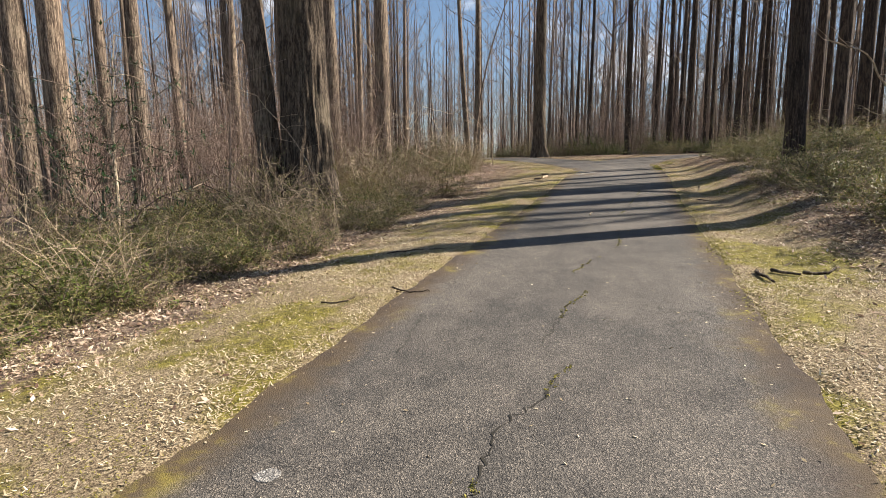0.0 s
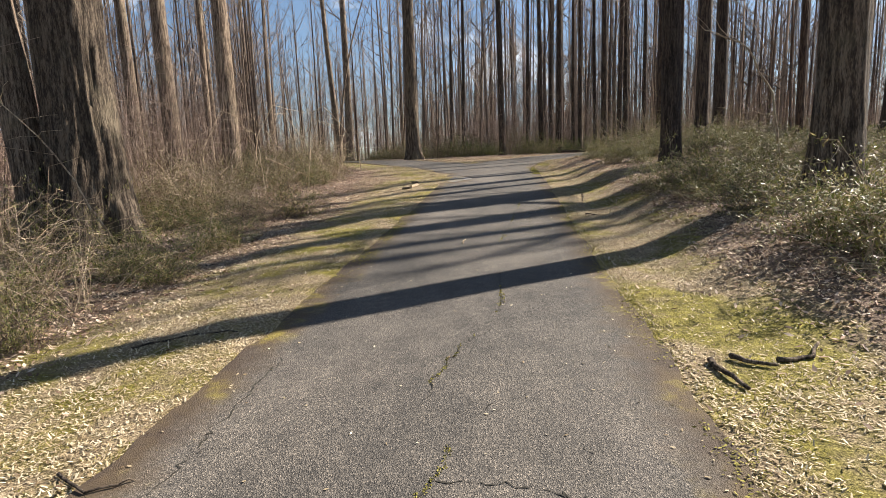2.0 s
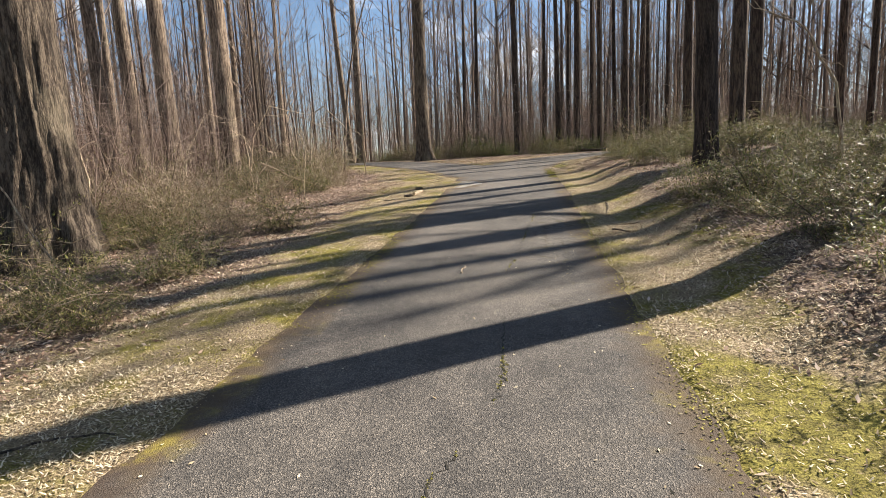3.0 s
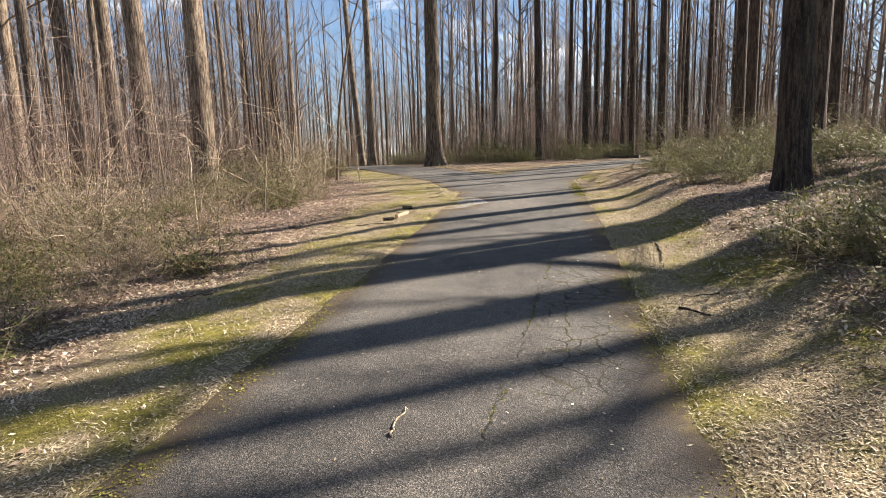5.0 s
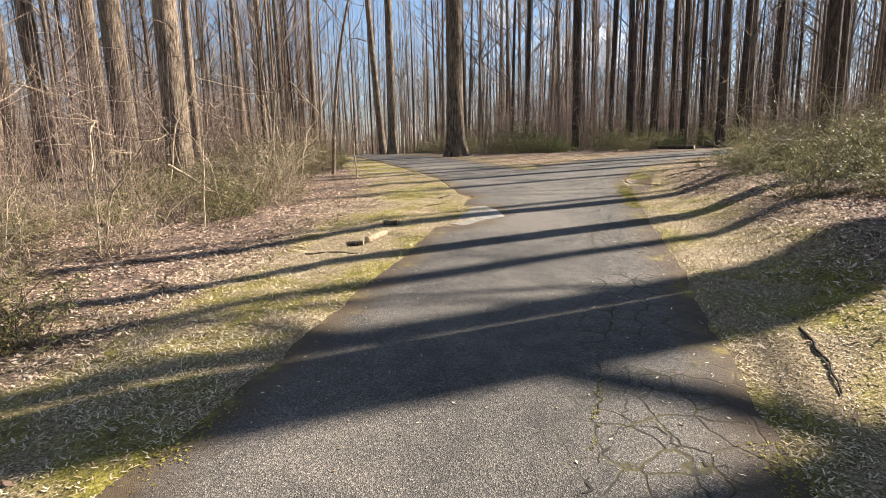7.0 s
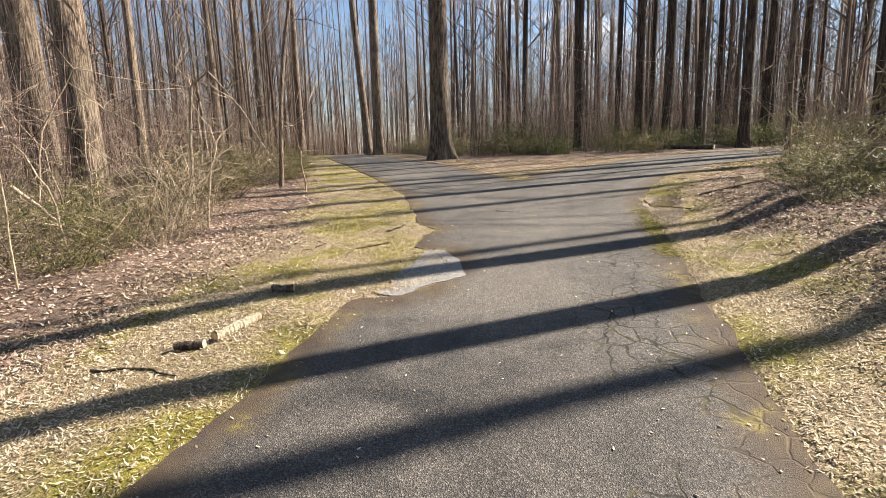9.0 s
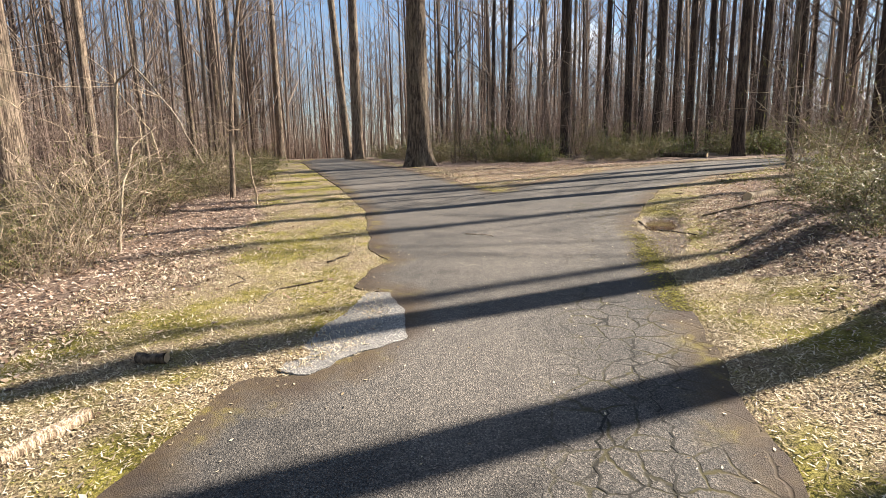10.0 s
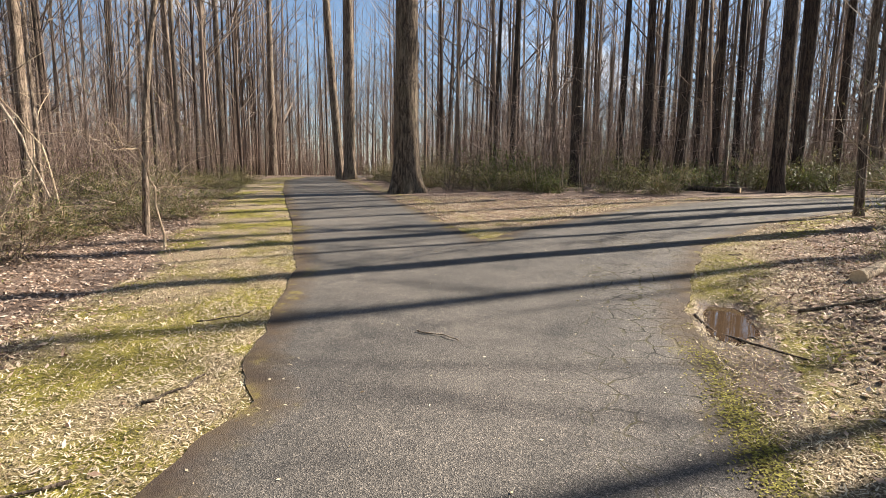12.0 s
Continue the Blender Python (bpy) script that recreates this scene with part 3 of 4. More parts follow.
while made < 225 and tries < 20000:
    tries += 1
    x, y = rng.uniform(-62, 62), rng.uniform(-14, 92)
    if abs(math.atan2(x, y + 14)) > 0.95 and y > 0 and x < 0:
        continue
    off = float(off_road(x, y))
    c = y - 0.625 * x
    if off < 3.2 or not free(x, y, 1.5):
        continue
    if x < 0 and y < 26 and off < 9 + 3 * (y > 12):
        continue
    if x > 0 and c < 31 and (x < 15 or rng.random() < 0.55):
        continue
    if y > 30 and -1 < x < 40 and y < 37:
        continue
    if x < -4 and rng.random() < 0.5:
        continue
    stock = LIGHT if math.hypot(x, y - 9) > 48 else PROTOS
    k = rng.randrange(len(stock))
    s = rng.uniform(0.40, 0.78) if rng.random() < 0.8 else rng.uniform(0.78, 1.15)
    taken.append((x, y))
    m = put(None, x, y, rng.uniform(0, 6.28), s, 0.05, rng.uniform(0.8, 1.1))
    if (len(stock), k) in used:
        copy_thing(stock[k], m)
    else:
        stock[k].matrix_basis = m
        used.add((len(stock), k))
    made += 1

SAPS = [tagged(make_tree("sapling", 200 + k, 7.5, 0.07, lean=(rng.gauss(0, 0.05), rng.gauss(0, 0.05)), first=1.5, limbs=10, twigs=1, sides=5, rings=7, flare=0.1, bark=BARK_TULIP_LIT, bow=0.35), "thin bare sapling in the undergrowth", "sapling", "saplings") for k in range(5)]
used = set()
made, tries = 0, 0
while made < 190 and tries < 20000:
    tries += 1
    x, y = rng.uniform(-38, 34), rng.uniform(6, 66)
    off = float(off_road(x, y))
    if off < 3.0 or (x > 0 and off < 5.5) or (x < 0 and off < 7.5 and y < 34) or (x > 0 and rng.random() < 0.35) or not free(x, y, 0.6):
        continue
    if x < 0 and y < 15 and off < 5:
        continue
    k = rng.randrange(5)
    m = put(None, x, y, rng.uniform(0, 6.28), rng.uniform(0.4, 1.0))
    if k in used:
        copy_thing(SAPS[k], m)
    else:
        SAPS[k].matrix_basis = m
        used.add(k)
    made += 1


def sticks(name, A, B, r0, r1, mat):
    """Many straight tapered three-sided stems in one mesh."""
    A, B = np.asarray(A, float), np.asarray(B, float)
    t = B - A
    t /= np.linalg.norm(t, axis=1)[:, None] + 1e-9
    ref = np.where(np.abs(t[:, 2:3]) > 0.9, [[1.0, 0, 0]], [[0, 0, 1.0]])
    u = np.cross(t, ref)
    u /= np.linalg.norm(u, axis=1)[:, None]
    w = np.cross(t, u)
    n = len(A)
    V = np.empty((n, 6, 3))
    for k in range(3):
        d = u * math.cos(k * 2.0944) + w * math.sin(k * 2.0944)
        V[:, k] = A + d * np.reshape(r0, (-1, 1))
        V[:, 3 + k] = B + d * np.reshape(r1, (-1, 1))
    base = np.arange(n)[:, None, None] * 6
    Fq = base + np.array([[0, 1, 4, 3], [1, 2, 5, 4], [2, 0, 3, 5]])[None]
    me = bpy.data.meshes.new(name)
    me.vertices.add(n * 6)
    me.vertices.foreach_set("co", V.astype(np.float32).ravel())
    me.loops.add(n * 12)
    me.loops.foreach_set("vertex_index", Fq.astype(np.int32).ravel())
    me.polygons.add(n * 3)
    me.polygons.foreach_set("loop_start", np.arange(0, n * 12, 4, dtype=np.int32))
    me.materials.append(mat)
    me.update()
    me.validate()
    return new(name, me)


nr = np.random.RandomState(3)
# the deeper wood, past the counted trees
n = 1900
ang, far = nr.uniform(-1.05, 1.05, n), nr.uniform(46, 165, n)
fx, fy = np.sin(ang) * far, np.cos(ang) * far
keep = (off_road(fx, fy) > 3.5) & ((far > 62) | (np.abs(ang) < 0.8))
fx, fy = fx[keep], fy[keep]
n = len(fx)
fz = land(fx, fy)
fh, fr = nr.uniform(15, 26, n), nr.uniform(0.05, 0.17, n)
A = np.stack([fx, fy, fz - 0.3], 1)
B = A + np.stack([nr.normal(0, 0.5, n), nr.normal(0, 0.5, n), fh], 1)
sa, sb, s0, s1 = [A], [B], [fr], [fr * 0.2]
for k in range(16):
    h = nr.uniform(0.18, 0.95, n)[:, None]
    P = A + (B - A) * h
    L = (1.05 - h[:, 0]) * fh * nr.uniform(0.25, 0.45, n)
    a = nr.uniform(0, 6.28, n)
    Q = P + np.stack([np.cos(a) * L * 0.7, np.sin(a) * L * 0.7, L * nr.uniform(0.3, 1.1, n)], 1)
    sa.append(P), sb.append(Q), s0.append(fr * 0.28), s1.append(fr * 0.08)
    R = P + (Q - P) * nr.uniform(0.3, 0.8, n)[:, None]
    a = nr.uniform(0, 6.28, n)
    sa.append(R), sb.append(R + np.stack([np.cos(a) * L * 0.4, np.sin(a) * L * 0.4, L * 0.4], 1)), s0.append(fr * 0.14), s1.append(fr * 0.05)
tagged(sticks("far_woods", np.concatenate(sa), np.concatenate(sb), np.concatenate(s0), np.concatenate(s1), TWIG), "distant bare woodland", "trees", kind="stuff")

# thin undergrowth stems all through the wood
n = 34000
ux, uy = nr.uniform(-60, 60, n), nr.uniform(8, 75, n)
o = off_road(ux, uy)
keep = (o > 4.5) & ((ux < 0) | (uy > 34)) & ~((ux < 0) & (uy < 30) & (o < 6.5))
ux, uy = ux[keep], uy[keep]
n = len(ux)
A = np.stack([ux, uy, land(ux, uy) - 0.05], 1)
tall = nr.uniform(0.8, 4.6, n) * (0.6 + 0.8 * nr.rand(n))
B = A + np.stack([nr.normal(0, 0.22, n) * tall, nr.normal(0, 0.22, n) * tall, tall], 1)
sa, sb, s0, s1 = [A], [B], [np.full(n, 0.011)], [np.full(n, 0.004)]
for k in range(3):
    P = A + (B - A) * nr.uniform(0.3, 0.95, n)[:, None]
    a, L = nr.uniform(0, 6.28, n), tall * nr.uniform(0.15, 0.45, n)
    sa.append(P), sb.append(P + np.stack([np.cos(a) * L, np.sin(a) * L, L * nr.uniform(-0.1, 0.8, n)], 1)), s0.append(np.full(n, 0.006)), s1.append(np.full(n, 0.003))
tagged(sticks("undergrowth", np.concatenate(sa), np.concatenate(sb), np.concatenate(s0), np.concatenate(s1), TWIG_RED), "bare reddish brown undergrowth stems", "undergrowth", kind="stuff")

n = 8500
ang, far = nr.uniform(-1.0, 1.0, n), np.sqrt(nr.uniform(48 ** 2, 150 ** 2, n))
ux, uy = np.sin(ang) * far, np.cos(ang) * far
keep = off_road(ux, uy) > 3
ux, uy = ux[keep], uy[keep]
n = len(ux)
A = np.stack([ux, uy, land(ux, uy) - 0.05], 1)
tall = nr.uniform(1.5, 6.5, n)
B = A + np.stack([nr.normal(0, 0.16, n) * tall, nr.normal(0, 0.16, n) * tall, tall], 1)
sa, sb, s0, s1 = [A], [B], [np.full(n, 0.024)], [np.full(n, 0.012)]
for k in range(2):
    P = A + (B - A) * nr.uniform(0.2, 0.95, n)[:, None]
    a, L = nr.uniform(0, 6.28, n), tall * nr.uniform(0.15, 0.4, n)
    sa.append(P), sb.append(P + np.stack([np.cos(a) * L, np.sin(a) * L, L * nr.uniform(-0.1, 0.8, n)], 1)), s0.append(np.full(n, 0.016)), s1.append(np.full(n, 0.009))
tagged(sticks("far_undergrowth", np.concatenate(sa), np.concatenate(sb), np.concatenate(s0), np.concatenate(s1), TWIG_RED), "distant brown undergrowth between the trees", "undergrowth", kind="stuff")

# ---- brush along the path ----
KINDS = {
    "olive": [tagged(make_shrub("shrub", 300 + k, 1.7, 1.0, 38, TWIG_PALE if k % 2 else TWIG, LEAF_OLIVE, 3800, 0.034, 1.25, 5, 0.008), "tangled thorny bush with small olive leaves", "bush", "roadside bushes") for k in range(4)],
    "bare": [tagged(make_shrub("shrub", 320 + k, 1.9, 1.35, 46, TWIG_PALE if k else TWIG, LEAF_OLIVE, 1100, 0.032, 1.2, 6, 0.008), "tangled bare brown thicket of thin arching canes", "bush", "roadside thickets") for k in range(4)],
    "fresh": [tagged(make_shrub("shrub", 340 + k, 1.4, 0.6, 26, TWIG, LEAF_FRESH, 2400, 0.032, 1.1, 4), "low bush in fresh green leaf", "bush", "green bushes") for k in range(2)],
}
fresh_used = set()


def brush(kind, x, y, size, tall=None):
    k = rng.randrange(len(KINDS[kind]))
    m = put(None, x, y, rng.uniform(0, 6.28), size, 0.03, tall)
    if (kind, k) in fresh_used:
        return copy_thing(KINDS[kind][k], m)
    KINDS[kind][k].matrix_basis = m
    fresh_used.add((kind, k))
    return KINDS[kind][k]


def scatter(count, x0, x1, y0, y1, inner, outer, kinds, lo, hi, gap=0.7):
    done, tries, spots = 0, 0, []
    while done < count and tries < 6000:
        tries += 1
        x, y = rng.uniform(x0, x1), rng.uniform(y0, y1)
        off = float(off_road(x, y))
        if math.hypot(x + 6.3, y - 10.0) < 1.35 or math.hypot(x - 3.7, y - 15.9) < 1.1 or math.hypot(x - 4.1, y - 10.2) < 1.0 or not inner < off < outer or any((x - a) ** 2 + (y - b) ** 2 < gap * gap for a, b in spots):
            continue
        spots.append((x, y))
        s, kind = rng.uniform(lo, hi), rng.choice(kinds)
        brush(kind, x, y, s, s * (rng.uniform(0.8, 1.4) if kind == "bare" else rng.uniform(0.75, 1.15)))
        done += 1


scatter(62, -9.5, -4, 1.0, 9.5, 2.3, 7.0, ["olive", "olive", "olive", "olive", "bare"], 0.6, 0.95, 0.55)
scatter(5, -8, -5, 2.0, 6.5, 2.8, 5.5, ["fresh"], 0.8, 1.25)
scatter(26, -10.5, -4, 9.5, 14, 2.7, 8.0, ["olive", "olive", "bare"], 0.6, 1.15, 0.7)
scatter(40, -10.5, -4, 14, 26, 3.5, 8.0, ["olive", "bare", "bare"], 0.6, 1.25, 0.75)
scatter(26, -17, -5, 24, 40, 1.8, 6.5, ["olive", "olive", "bare"], 0.85, 1.3)
scatter(58, 2.8, 9, 7.0, 24, 1.8, 7.0, ["olive"], 0.65, 1.15, 0.58)
scatter(24, 3, 9, 20, 30.5, 1.8, 6.5, ["olive", "olive", "bare"], 0.8, 1.25)
scatter(62, -4.5, 30, 34.0, 46, 2.2, 9.0, ["olive", "olive", "olive", "bare", "fresh"], 1.2, 2.0, 0.9)
scatter(20, -12, -3, 36, 52, 1.8, 7.0, ["olive"] * 5 + ["fresh"], 1.1, 1.7)

brush("fresh", -2.4, 37.6, 2.2, 2.6)
brush("fresh", -1.5, 38.0, 1.9, 2.0)
brush("fresh", 3.2, 37.8, 1.8, 1.7)
scatter(5, 3.6, 5.6, 8.0, 10.2, 2.0, 5.0, ["fresh"], 0.8, 1.2, 0.5)
HOLLY = tagged(make_shrub("holly_sapling", 360, 1.5, 2.6, 12, TWIG, LEAF_HOLLY, 1500, 0.05, 0.5, 7, 0.014), "holly sapling with dark glossy evergreen leaves", "sapling", "holly saplings")
HOLLY.matrix_basis = put(None, -7.9, 6.3, 0.4, 1.0)
copy_thing(HOLLY, put(None, -8.9, 6.5, 2.4, 0.95))

# ---- litter and grass ----
def on_land(x, y, lift):
    return np.stack([x, y, land(x, y) + lift], 1)


n = 340000
lx, ly = nr.uniform(-11, 8, n), nr.uniform(-1, 34, n)
o = off_road(lx, ly)
w = np.where(lx < 0, 1.9, np.where(ly > 20, 0.8, 1.35))
chance = 0.025 + 0.975 * smooth(w - 0.7, w + 0.5, o)
chance = np.where((ly > 27.5) & (lx > -4.5), 0.6, chance)
keep = (o > 0.02) & (nr.rand(n) < chance)
lx, ly = lx[keep], ly[keep]
tagged(quads_object("leaf_litter", leaf_quads(nr, on_land(lx, ly, 0.013), 0.027, 0.62), LEAF_DEAD), "dry tan and brown fallen leaves", "leaf litter", kind="stuff")


def blades(name, n, mat, size, chance, lift):
    x, y = nr.uniform(-5.0, 3.4, n), nr.uniform(0.5, 33, n)
    o = off_road(x, y)
    w = np.where(x < 0, 2.4, np.where(y > 20, 1.3, 1.6))
    keep = (o > -0.06) & (o < w + 0.3) & (nr.rand(n) < chance(x, y, o))
    x, y = x[keep], y[keep]
    n = len(x)
    C = on_land(x, y, lift)
    a, up = nr.uniform(0, 6.28, n), np.abs(nr.normal(0, 0.35, n))
    s = (size * nr.uniform(0.5, 1.4, n))[:, None]
    u = np.stack([np.cos(a) * np.cos(up), np.sin(a) * np.cos(up), np.sin(up)], 1)
    v = np.stack([-np.sin(a), np.cos(a), np.zeros(n)], 1) * s * 0.14
    return tagged(quads_object(name, np.stack([C - v, C + v, C + u * s + v * 0.5, C + u * s - v * 0.5], 1), mat), kind="stuff")


tagged(blades("dry_grass", 860000, STRAW, 0.025, lambda x, y, o: 0.16 + 0.30 * smooth(9, 15, y) + 0.75 * smooth(-0.15, 0.35, wob(x, y, 1.3, 9) + 0.45 * wob(x, y, 4.3, 1) + 0.3 * smooth(0.35, 0.0, o)), 0.006), "bleached dry grass and bark chips on the verge", "dry grass")
tagged(blades("moss", 330000, MOSS_BLADE, 0.018, lambda x, y, o: 0.15 + 0.85 * smooth(-0.2, 0.35, -wob(x, y, 1.3, 9) - 0.45 * wob(x, y, 4.3, 1)), 0.003), "yellow green moss and short grass on the verge", "moss")


# ---- small things on and beside the path ----
def path_z(x, y):
    return float(profile(y)) + 0.006 * float(wob(np.float64(x), np.float64(y), 1.3, 2))


DARK = island_material("crack_shade", [(0, (0.018, 0.016, 0.012)), (1, (0.03, 0.027, 0.02))])


def crack(points, width, seed, moss=0.0):
    """An open crack in the asphalt, in places filled with moss."""
    r = random.Random(seed)
    line = []
    for (ax, ay), (bx, by) in zip(points[:-1], points[1:]):
        k = max(2, int(math.hypot(bx - ax, by - ay) / 0.035))
        for i in range(k):
            line.append((ax + (bx - ax) * i / k + r.gauss(0, 0.014), ay + (by - ay) * i / k + r.gauss(0, 0.012)))
    v, f = [], []
    for i, (x, y) in enumerate(line):
        w = width * (0.35 + abs(r.gauss(0, 0.6))) * min(1, 0.2 + i / 8, 0.2 + (len(line) - i) / 8)
        v += [(x - w / 2, y, path_z(x - w / 2, y) + 0.003), (x + w / 2, y + r.gauss(0, 0.006), path_z(x + w / 2, y) + 0.003)]
        if i and math.sin(y * 2.7 + seed * 1.9) > -0.75:
            f.append((2 * i - 2, 2 * i - 1, 2 * i + 1, 2 * i))
    tagged(mesh_object("pavement_crack", v, f, DARK), "thin dark crack in the worn asphalt", "crack", kind="structure")
    if moss:
        q = []
        for x, y in line:
            if math.sin(y * 4.1 + seed) + r.gauss(0, 0.4) < 1 - 2 * moss:
                continue
            for _ in range(12):
                px, py = x + r.gauss(0, width * 0.55), y + r.gauss(0, 0.015)
                a, s, h = r.uniform(0, 6.28), r.uniform(0.004, 0.009), r.uniform(0.001, 0.006)
                z = path_z(px, py) + 0.002
                c, d = math.cos(a) * s, math.sin(a) * s
                q.append([(px - c, py - d, z), (px + d * 0.4, py - c * 0.4, z), (px + c, py + d, z + h), (px - d * 0.4, py + c * 0.4, z + h)])
        if q:
            tagged(quads_object("crack_moss", np.array(q), MOSS_BLADE), "green moss growing in an asphalt crack", "moss", kind="stuff")


crack([(-0.6, 1.2), (-0.57, 1.9), (-0.56, 2.46), (-0.43, 2.67), (-0.35, 3.1), (-0.30, 3.3)], 0.012, 1, 0.4)
crack([(-0.54, 3.5), (-0.47, 4.0), (-0.46, 4.3), (-0.37, 4.72), (-0.25, 5.05), (-0.14, 5.35)], 0.011, 2, 0.45)
crack([(-0.52, 5.3), (-0.5, 5.6), (-0.40, 6.0), (-0.34, 6.25), (-0.16, 6.75), (-0.08, 7.1), (-0.12, 8.3)], 0.010, 3, 0.35)
crack([(-0.15, 9.6), (-0.03, 10.6), (0.06, 11.5), (0.12, 12.37), (0.17, 12.6), (0.22, 13.2), (0.27, 13.9)], 0.011, 4, 0.25)
crack([(-0.37, 4.66), (0.05, 4.62), (0.4, 4.5), (0.78, 4.42)], 0.010, 5)
crack([(0.31, 4.95), (0.36, 4.75), (0.33, 4.55)], 0.008, 6)
crack([(-1.35, 4.3), (-0.98, 4.22), (-0.7, 4.15)], 0.007, 7)
crack([(0.17, 12.6), (0.34, 13.0), (0.5, 13.05), (0.66, 12.8), (0.9, 12.75)], 0.012, 8, 0.2)
crack([(0.34, 13.0), (0.42, 13.5), (0.40, 14.1)], 0.010, 9)
crack([(0.28, 16.6), (0.25, 17.1), (0.3, 17.6), (0.45, 18.0)], 0.012, 10)
crack([(0.28, 16.9), (0.5, 16.85), (0.8, 16.9)], 0.010, 11)
crack([(0.55, 16.5), (0.55, 17.0), (0.62, 17.5), (0.5, 18.2), (0.62, 19.0)], 0.012, 12)
crack([(-1.42, 3.0), (-1.6, 4.2), (-1.62, 6.0)], 0.008, 13)


def patch_field(x, y):
    d = np.maximum.reduce([-1.70 - x, (x + 1.06) * 0.905 + (y - 18.5) * 0.426, (x + 1.06) * 0.81 - (y - 18.35) * 0.59, y - 19.35, 17.8 - y])
    return d + 0.045 * wob(x, y, 4.5, 1) + 0.02 * wob(x, y, 15, 4) + 0.01 * wob(x, y, 41, 2)


patch = paved("pavement_patch", -2.2, -0.6, 17.3, 20, 0.04, PATCH, 0.006, patch_field)
tagged(patch, "pale grey concrete patch at the crumbled path edge", "patch", kind="structure")

# puddle in the rut beside the path
WATER, wn_, wl_, wb_ = material("puddle_water", 0.03)
wb_.inputs["Base Color"].default_value = (0.055, 0.036, 0.022, 1)
wb_.inputs["IOR"].default_value, wb_.inputs["Specular IOR Level"].default_value = 1.33, 0.5
ring = []
for k in range(48):
    a = 2 * math.pi * k / 48
    r = 1 + 0.12 * math.sin(3 * a + 1) + 0.08 * math.sin(7 * a)
    ring.append((1.36 + 0.27 * r * math.cos(a) + 0.10 * math.sin(a), 22.97 + 0.74 * r * math.sin(a), PUDDLE_Z - 0.014))
tagged(mesh_object("puddle", ring, [tuple(range(48))], WATER), "shallow muddy puddle in a rut beside the path", "puddle", kind="structure")

WOOD = bark_material("fallen_wood", (0.32, 0.24, 0.165), (0.60, 0.50, 0.37), 2.0)
CUT = island_material("cut_wood", [(0, (0.45, 0.33, 0.19)), (1, (0.58, 0.44, 0.27))])


def log(a, b, r, label, seed, pale=True):
    """A short cut log lying on the ground."""
    t = Tubes()
    rr = random.Random(seed)
    A, B = Vector((*a, float(land(*a)) + r * 0.8)), Vector((*b, float(land(*b)) + r * 0.8))
    pts = [A.lerp(B, k / 8) + Vector((0, 0, rr.gauss(0, 0.006))) for k in range(9)]
    t.add(pts, [r * rr.uniform(0.9, 1.06) for _ in pts], 16)
    ob = t.make("log", WOOD if pale else BARK_OAK)
    d = (B - A).normalized()
    for p, s in ((pts[0], -1), (pts[-1], 1)):
        u = d.orthogonal().normalized()
        w = d.cross(u)
        ringp = [p + d * s * 0.002 + (u * math.cos(k * 0.3927) + w * math.sin(k * 0.3927)) * r * 0.97 for k in range(16)]
        face = mesh_object("cut_face", ringp, [tuple(range(16)) if s > 0 else tuple(range(15, -1, -1))], CUT, ob)
        face["label"] = "pale cut end of the log"
    return tagged(ob, label, "log", "cut logs")


log((-2.75, 17.76), (-2.55, 17.80), 0.036, "short brown log on the grass verge", 1, False)
log((-2.58, 16.70), (-2.47, 17.12), 0.04, "pale debarked log on the grass verge", 2)
log((-2.80, 16.55), (-2.60, 16.61), 0.034, "rotten brown piece of log on the verge", 3, False)
log((2.70, 23.75), (3.40, 24.70), 0.07, "pale fallen log at the edge of the brush", 4)
log((3.6, 37.4), (5.0, 36.6), 0.09, "weathered fallen log in front of the brush", 5, False)
log((-13.5, 26.5), (-9.6, 25.3), 0.2, "mossy fallen trunk lying in the wood", 6, False)


def stick(points, r, label, seed, mat=None):
    """A crooked fallen stick."""
    rr = random.Random(seed)
    pts = []
    for (ax, ay), (bx, by) in zip(points[:-1], points[1:]):
        for k in range(4):
            x, y = ax + (bx - ax) * k / 4, ay + (by - ay) * k / 4
            pts.append((x + rr.gauss(0, 0.008), y + rr.gauss(0, 0.008), max(float(land(x, y)), path_z(x, y) if float(off_road(x, y)) < 0 else -9) + r * 0.9 + abs(rr.gauss(0, 0.006))))
    pts.append((*points[-1], float(land(*points[-1])) + r))
    t = Tubes()
    t.add(pts, taper(r, r * 0.5, len(pts) - 1), 7, cap=True)
    return tagged(t.make("stick", mat or BARK_OAK), label, "stick", "fallen sticks")


stick([(1.22, 5.87), (1.25, 5.68), (1.30, 5.50)], 0.022, "thick dark broken stick on the verge", 1)
stick([(1.35, 5.93), (1.45, 5.82), (1.58, 5.78)], 0.020, "dark crooked stick on the verge", 2)
stick([(1.62, 5.86), (1.85, 5.93), (1.98, 6.1)], 0.018, "dark crooked stick on the verge", 3)
stick([(1.63, 14.45), (1.60, 14.0), (1.52, 13.55)], 0.013, "thin bare twig on the mossy verge", 4)
stick([(1.35, 11.9), (1.55, 11.72)], 0.014, "short dark stick on the mossy verge", 5)
stick([(1.05, 22.85), (1.35, 22.2), (1.62, 21.9)], 0.014, "dark stick lying across the puddle", 6)
stick([(1.9, 22.9), (2.6, 22.9), (3.3, 23.0)], 0.016, "dark fallen stick in leaf litter", 7)
stick([(1.75, 20.9), (2.0, 21.3), (2.05, 21.6)], 0.012, "thin fallen stick in leaf litter", 8)
stick([(-2.55, 20.3), (-2.42, 20.55), (-2.45, 20.75)], 0.012, "thin dark twig on the verge", 9)
stick([(-2.9, 6.1), (-2.5, 6.35), (-2.2, 6.4)], 0.009, "thin dry twig on the verge", 10)
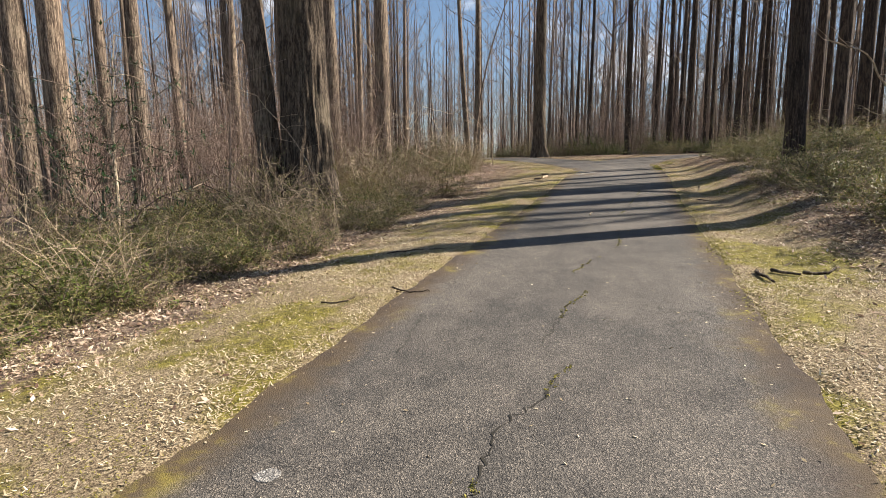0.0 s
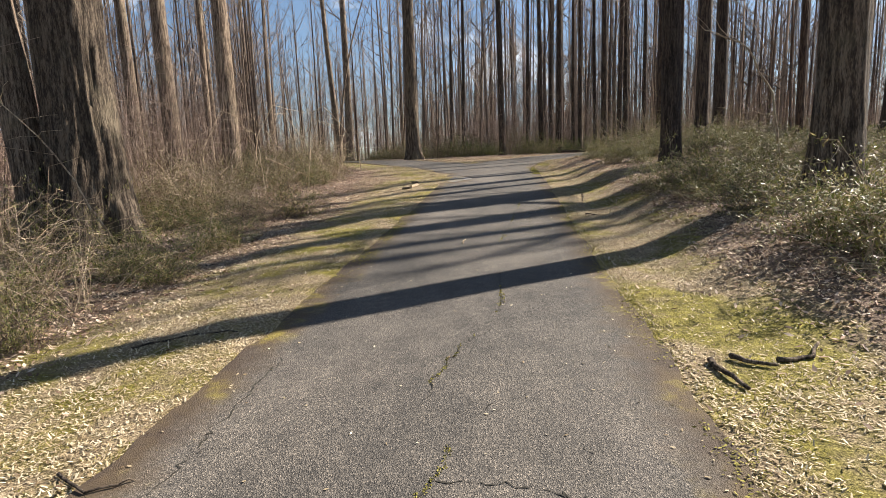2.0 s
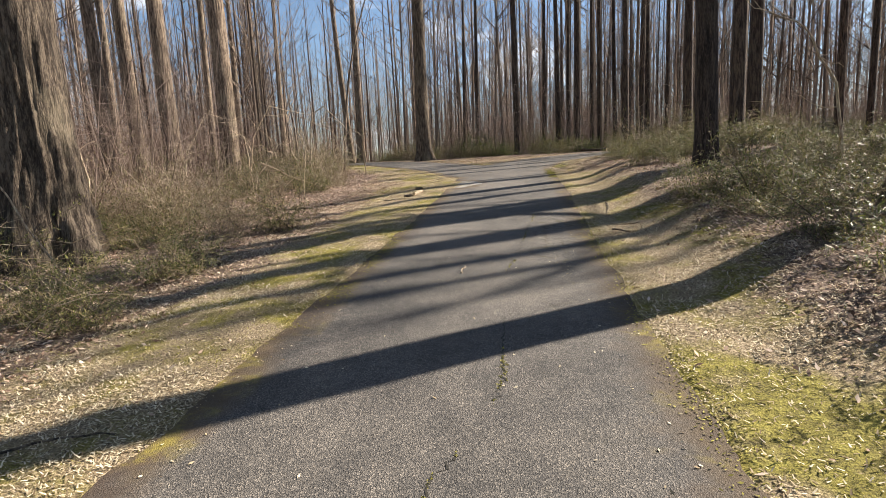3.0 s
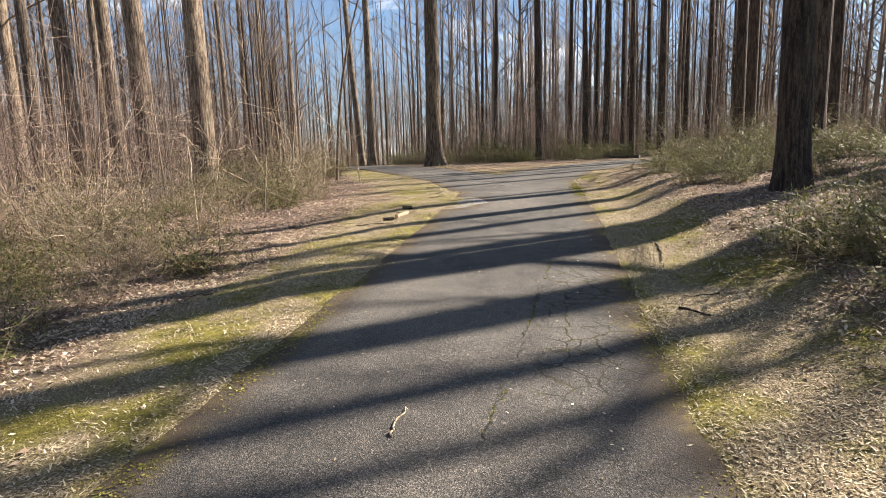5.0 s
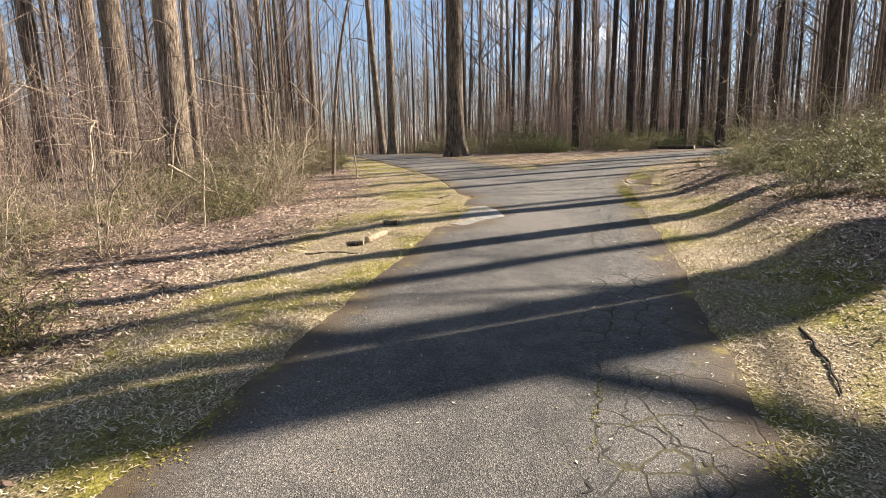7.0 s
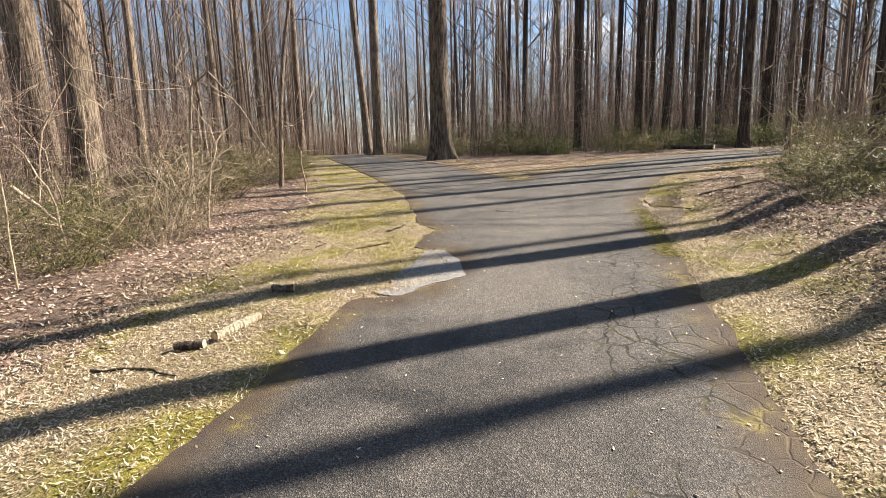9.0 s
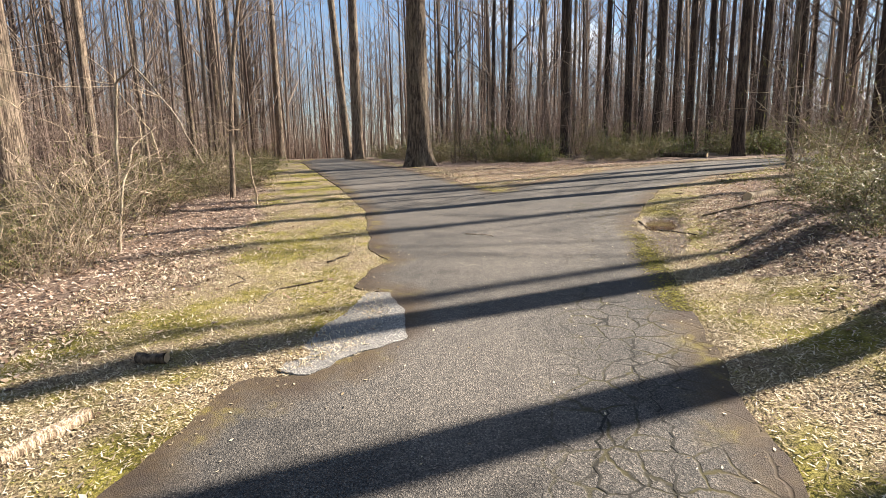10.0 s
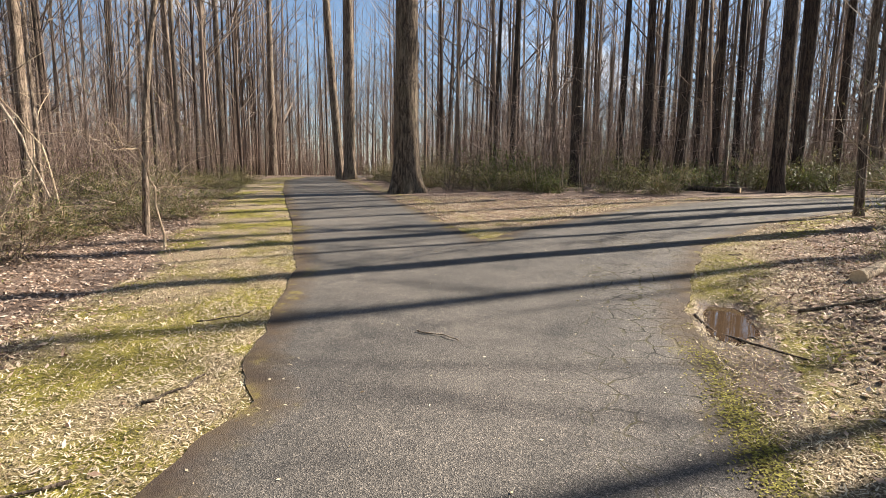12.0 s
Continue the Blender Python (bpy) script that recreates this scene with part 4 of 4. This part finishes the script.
stick([(-3.2, 16.2), (-2.8, 16.25), (-2.5, 16.2)], 0.012, "thin dark twig on the verge", 11)
stick([(-5.9, 8.9), (-6.2, 9.35), (-6.35, 9.9)], 0.06, "pale broken limb leaning at the foot of the oak", 12, WOOD)
stick([(-0.62, 9.66), (-0.64, 9.8), (-0.60, 10.02)], 0.008, "pale dry twig lying on the asphalt", 13, WOOD)
stick([(-1.28, 21.87), (-1.05, 21.84), (-0.84, 21.73)], 0.008, "pale dry twig lying on the asphalt", 14, WOOD)
for k in range(46):
    x, y = rng.uniform(-5.2, 4.2), rng.uniform(2, 30)
    if float(off_road(x, y)) < 0.15:
        continue
    a, L = rng.uniform(0, 6.28), rng.uniform(0.12, 0.5)
    stick([(x, y), (x + math.cos(a) * L, y + math.sin(a) * L), (x + math.cos(a + 0.5) * L * 1.6, y + math.sin(a + 0.5) * L * 1.6)], rng.uniform(0.004, 0.010), "thin dry twig in the leaf litter", 50 + k)


def cane(points, r, label, seed):
    """A pale bare branch standing or arching over the brush; points are x, y and height above the ground."""
    t = Tubes()
    rr = random.Random(seed)
    pts = [Vector((x, y, float(land(x, y)) + h)) for x, y, h in points]
    fine = []
    for a, b in zip(pts[:-1], pts[1:]):
        fine += [a.lerp(b, k / 4) + Vector((rr.gauss(0, 0.012), rr.gauss(0, 0.012), rr.gauss(0, 0.012))) for k in range(4)]
    fine.append(pts[-1])
    t.add(fine, taper(r, r * 0.3, len(fine) - 1), 7)
    ob = t.make("branch", WOOD)
    for _ in range(9):
        p = rr.choice(fine[3:])
        a = rr.uniform(0, 6.28)
        q = wander(rr, p, (math.cos(a), math.sin(a), rr.uniform(-0.3, 0.8)), rr.uniform(0.3, 0.9), 4, 0.2)
        twig = Tubes()
        twig.add(q, taper(r * 0.35, 0.003, 4), 4)
        twig.make("twig", WOOD, ob)
    return tagged(ob, label, "branch", "bare canes")


cane([(-7.6, 22.6, -0.05), (-7.55, 22.6, 1.2), (-7.4, 22.6, 2.3), (-6.9, 22.5, 2.55), (-6.2, 22.4, 1.9), (-5.6, 22.3, 1.0)], 0.035, "pale bare branch arching over the brush", 1)
cane([(-6.6, 20.2, -0.05), (-6.3, 20.2, 0.6), (-6.1, 20.25, 1.1)], 0.03, "pale broken stub of a branch in the thicket", 2)
cane([(-7.8, 19.2, 0.9), (-6.9, 19.0, 0.45), (-5.7, 18.8, 0.05)], 0.035, "dead pale branch slanting down to the litter", 3)
cane([(-6.8, 16.6, -0.05), (-6.6, 16.7, 0.8), (-6.1, 16.9, 1.5), (-5.4, 17.0, 1.6)], 0.025, "pale bare cane leaning over the brush", 4)
cane([(-8.3, 13.0, -0.05), (-8.2, 13.1, 1.2), (-8.6, 13.2, 2.3), (-9.2, 13.4, 3.0)], 0.022, "thin pale cane rising from the thicket", 5)
cane([(-6.1, 10.2, -0.05), (-6.9, 10.0, 1.6), (-7.8, 9.9, 2.6), (-8.8, 9.8, 3.0)], 0.016, "thin pale vine arching beside the oak", 6)
cane([(-7.7, 6.2, -0.05), (-8.0, 6.5, 1.4), (-8.4, 6.9, 2.6), (-8.6, 7.2, 3.6)], 0.035, "dark bare stem rising out of green brush", 7)
cane([(5.3, 13.6, -0.05), (5.0, 13.4, 1.5), (4.4, 13.2, 2.4), (3.8, 13.0, 2.7)], 0.03, "dark bare branch leaning out of the brush", 8)
cane([(3.4, 8.0, 0.05), (3.9, 8.4, 0.12), (4.6, 8.6, 0.35)], 0.03, "dark fallen branch in the leaf litter", 9)

for k in range(12):
    x, y = rng.uniform(-9.5, -5.6), rng.uniform(13.5, 27)
    h, a = rng.uniform(1.2, 3.0), rng.uniform(0, 6.28)
    dx, dy = math.cos(a), math.sin(a)
    cane([(x, y, -0.05), (x + dx * 0.1 * h, y + dy * 0.1 * h, h * 0.55), (x + dx * 0.3 * h, y + dy * 0.3 * h, h * 0.9), (x + dx * 0.65 * h, y + dy * 0.65 * h, h * rng.uniform(0.75, 1.1))], rng.uniform(0.012, 0.024), "pale bare cane arching out of the thicket", 20 + k)

# ---- chips and crumbs on the paving ----
n = 9000
x, y = nr.uniform(-2.0, 1.1, n), nr.uniform(0.8, 27, n)
o = off_road(x, y)
keep = (o < -0.02) & (nr.rand(n) < 0.05 + 0.5 * np.exp(o / 0.25))
x, y = x[keep], y[keep]
C = np.stack([x, y, profile(y) + 0.006 * wob(x, y, 1.3, 2) + 0.006], 1)
tagged(quads_object("paving_chips", leaf_quads(nr, C, 0.013, 0.8), STRAW), "pale leaf crumbs scattered over the asphalt", "leaf litter", kind="stuff")
for x0, spread, y0, y1, n in ((0.97, 0.085, 19.2, 22.6, 10000), (-1.84, 0.07, 8.0, 13.0, 3500), (1.02, 0.07, 4.0, 13.0, 5000)):
    x, y = nr.normal(x0, spread, n), nr.uniform(y0, y1, n)
    keep = wob(x, y, 2.4, 6) + nr.normal(0, 0.3, n) > -0.1
    x, y = x[keep], y[keep]
    C = np.stack([x, y, np.maximum(land(x, y), np.where(off_road(x, y) < 0, profile(y) + 0.006 * wob(x, y, 1.3, 2), -9)) + 0.006], 1)
    tagged(quads_object("edge_moss", leaf_quads(nr, C, 0.011, 0.85), MOSS_BLADE), "cushions of yellow moss along the asphalt edge", "moss", kind="stuff")
spot = paved("pavement_stain", -1.7, -1.2, 1.5, 2.0, 0.02, PATCH, 0.003, lambda x, y: np.hypot((x + 1.45) / 0.06, (y - 1.76) / 0.045) - 1 + 0.25 * wob(x, y, 25, 1))
tagged(spot, "small pale stain on the asphalt", "stain", kind="structure")
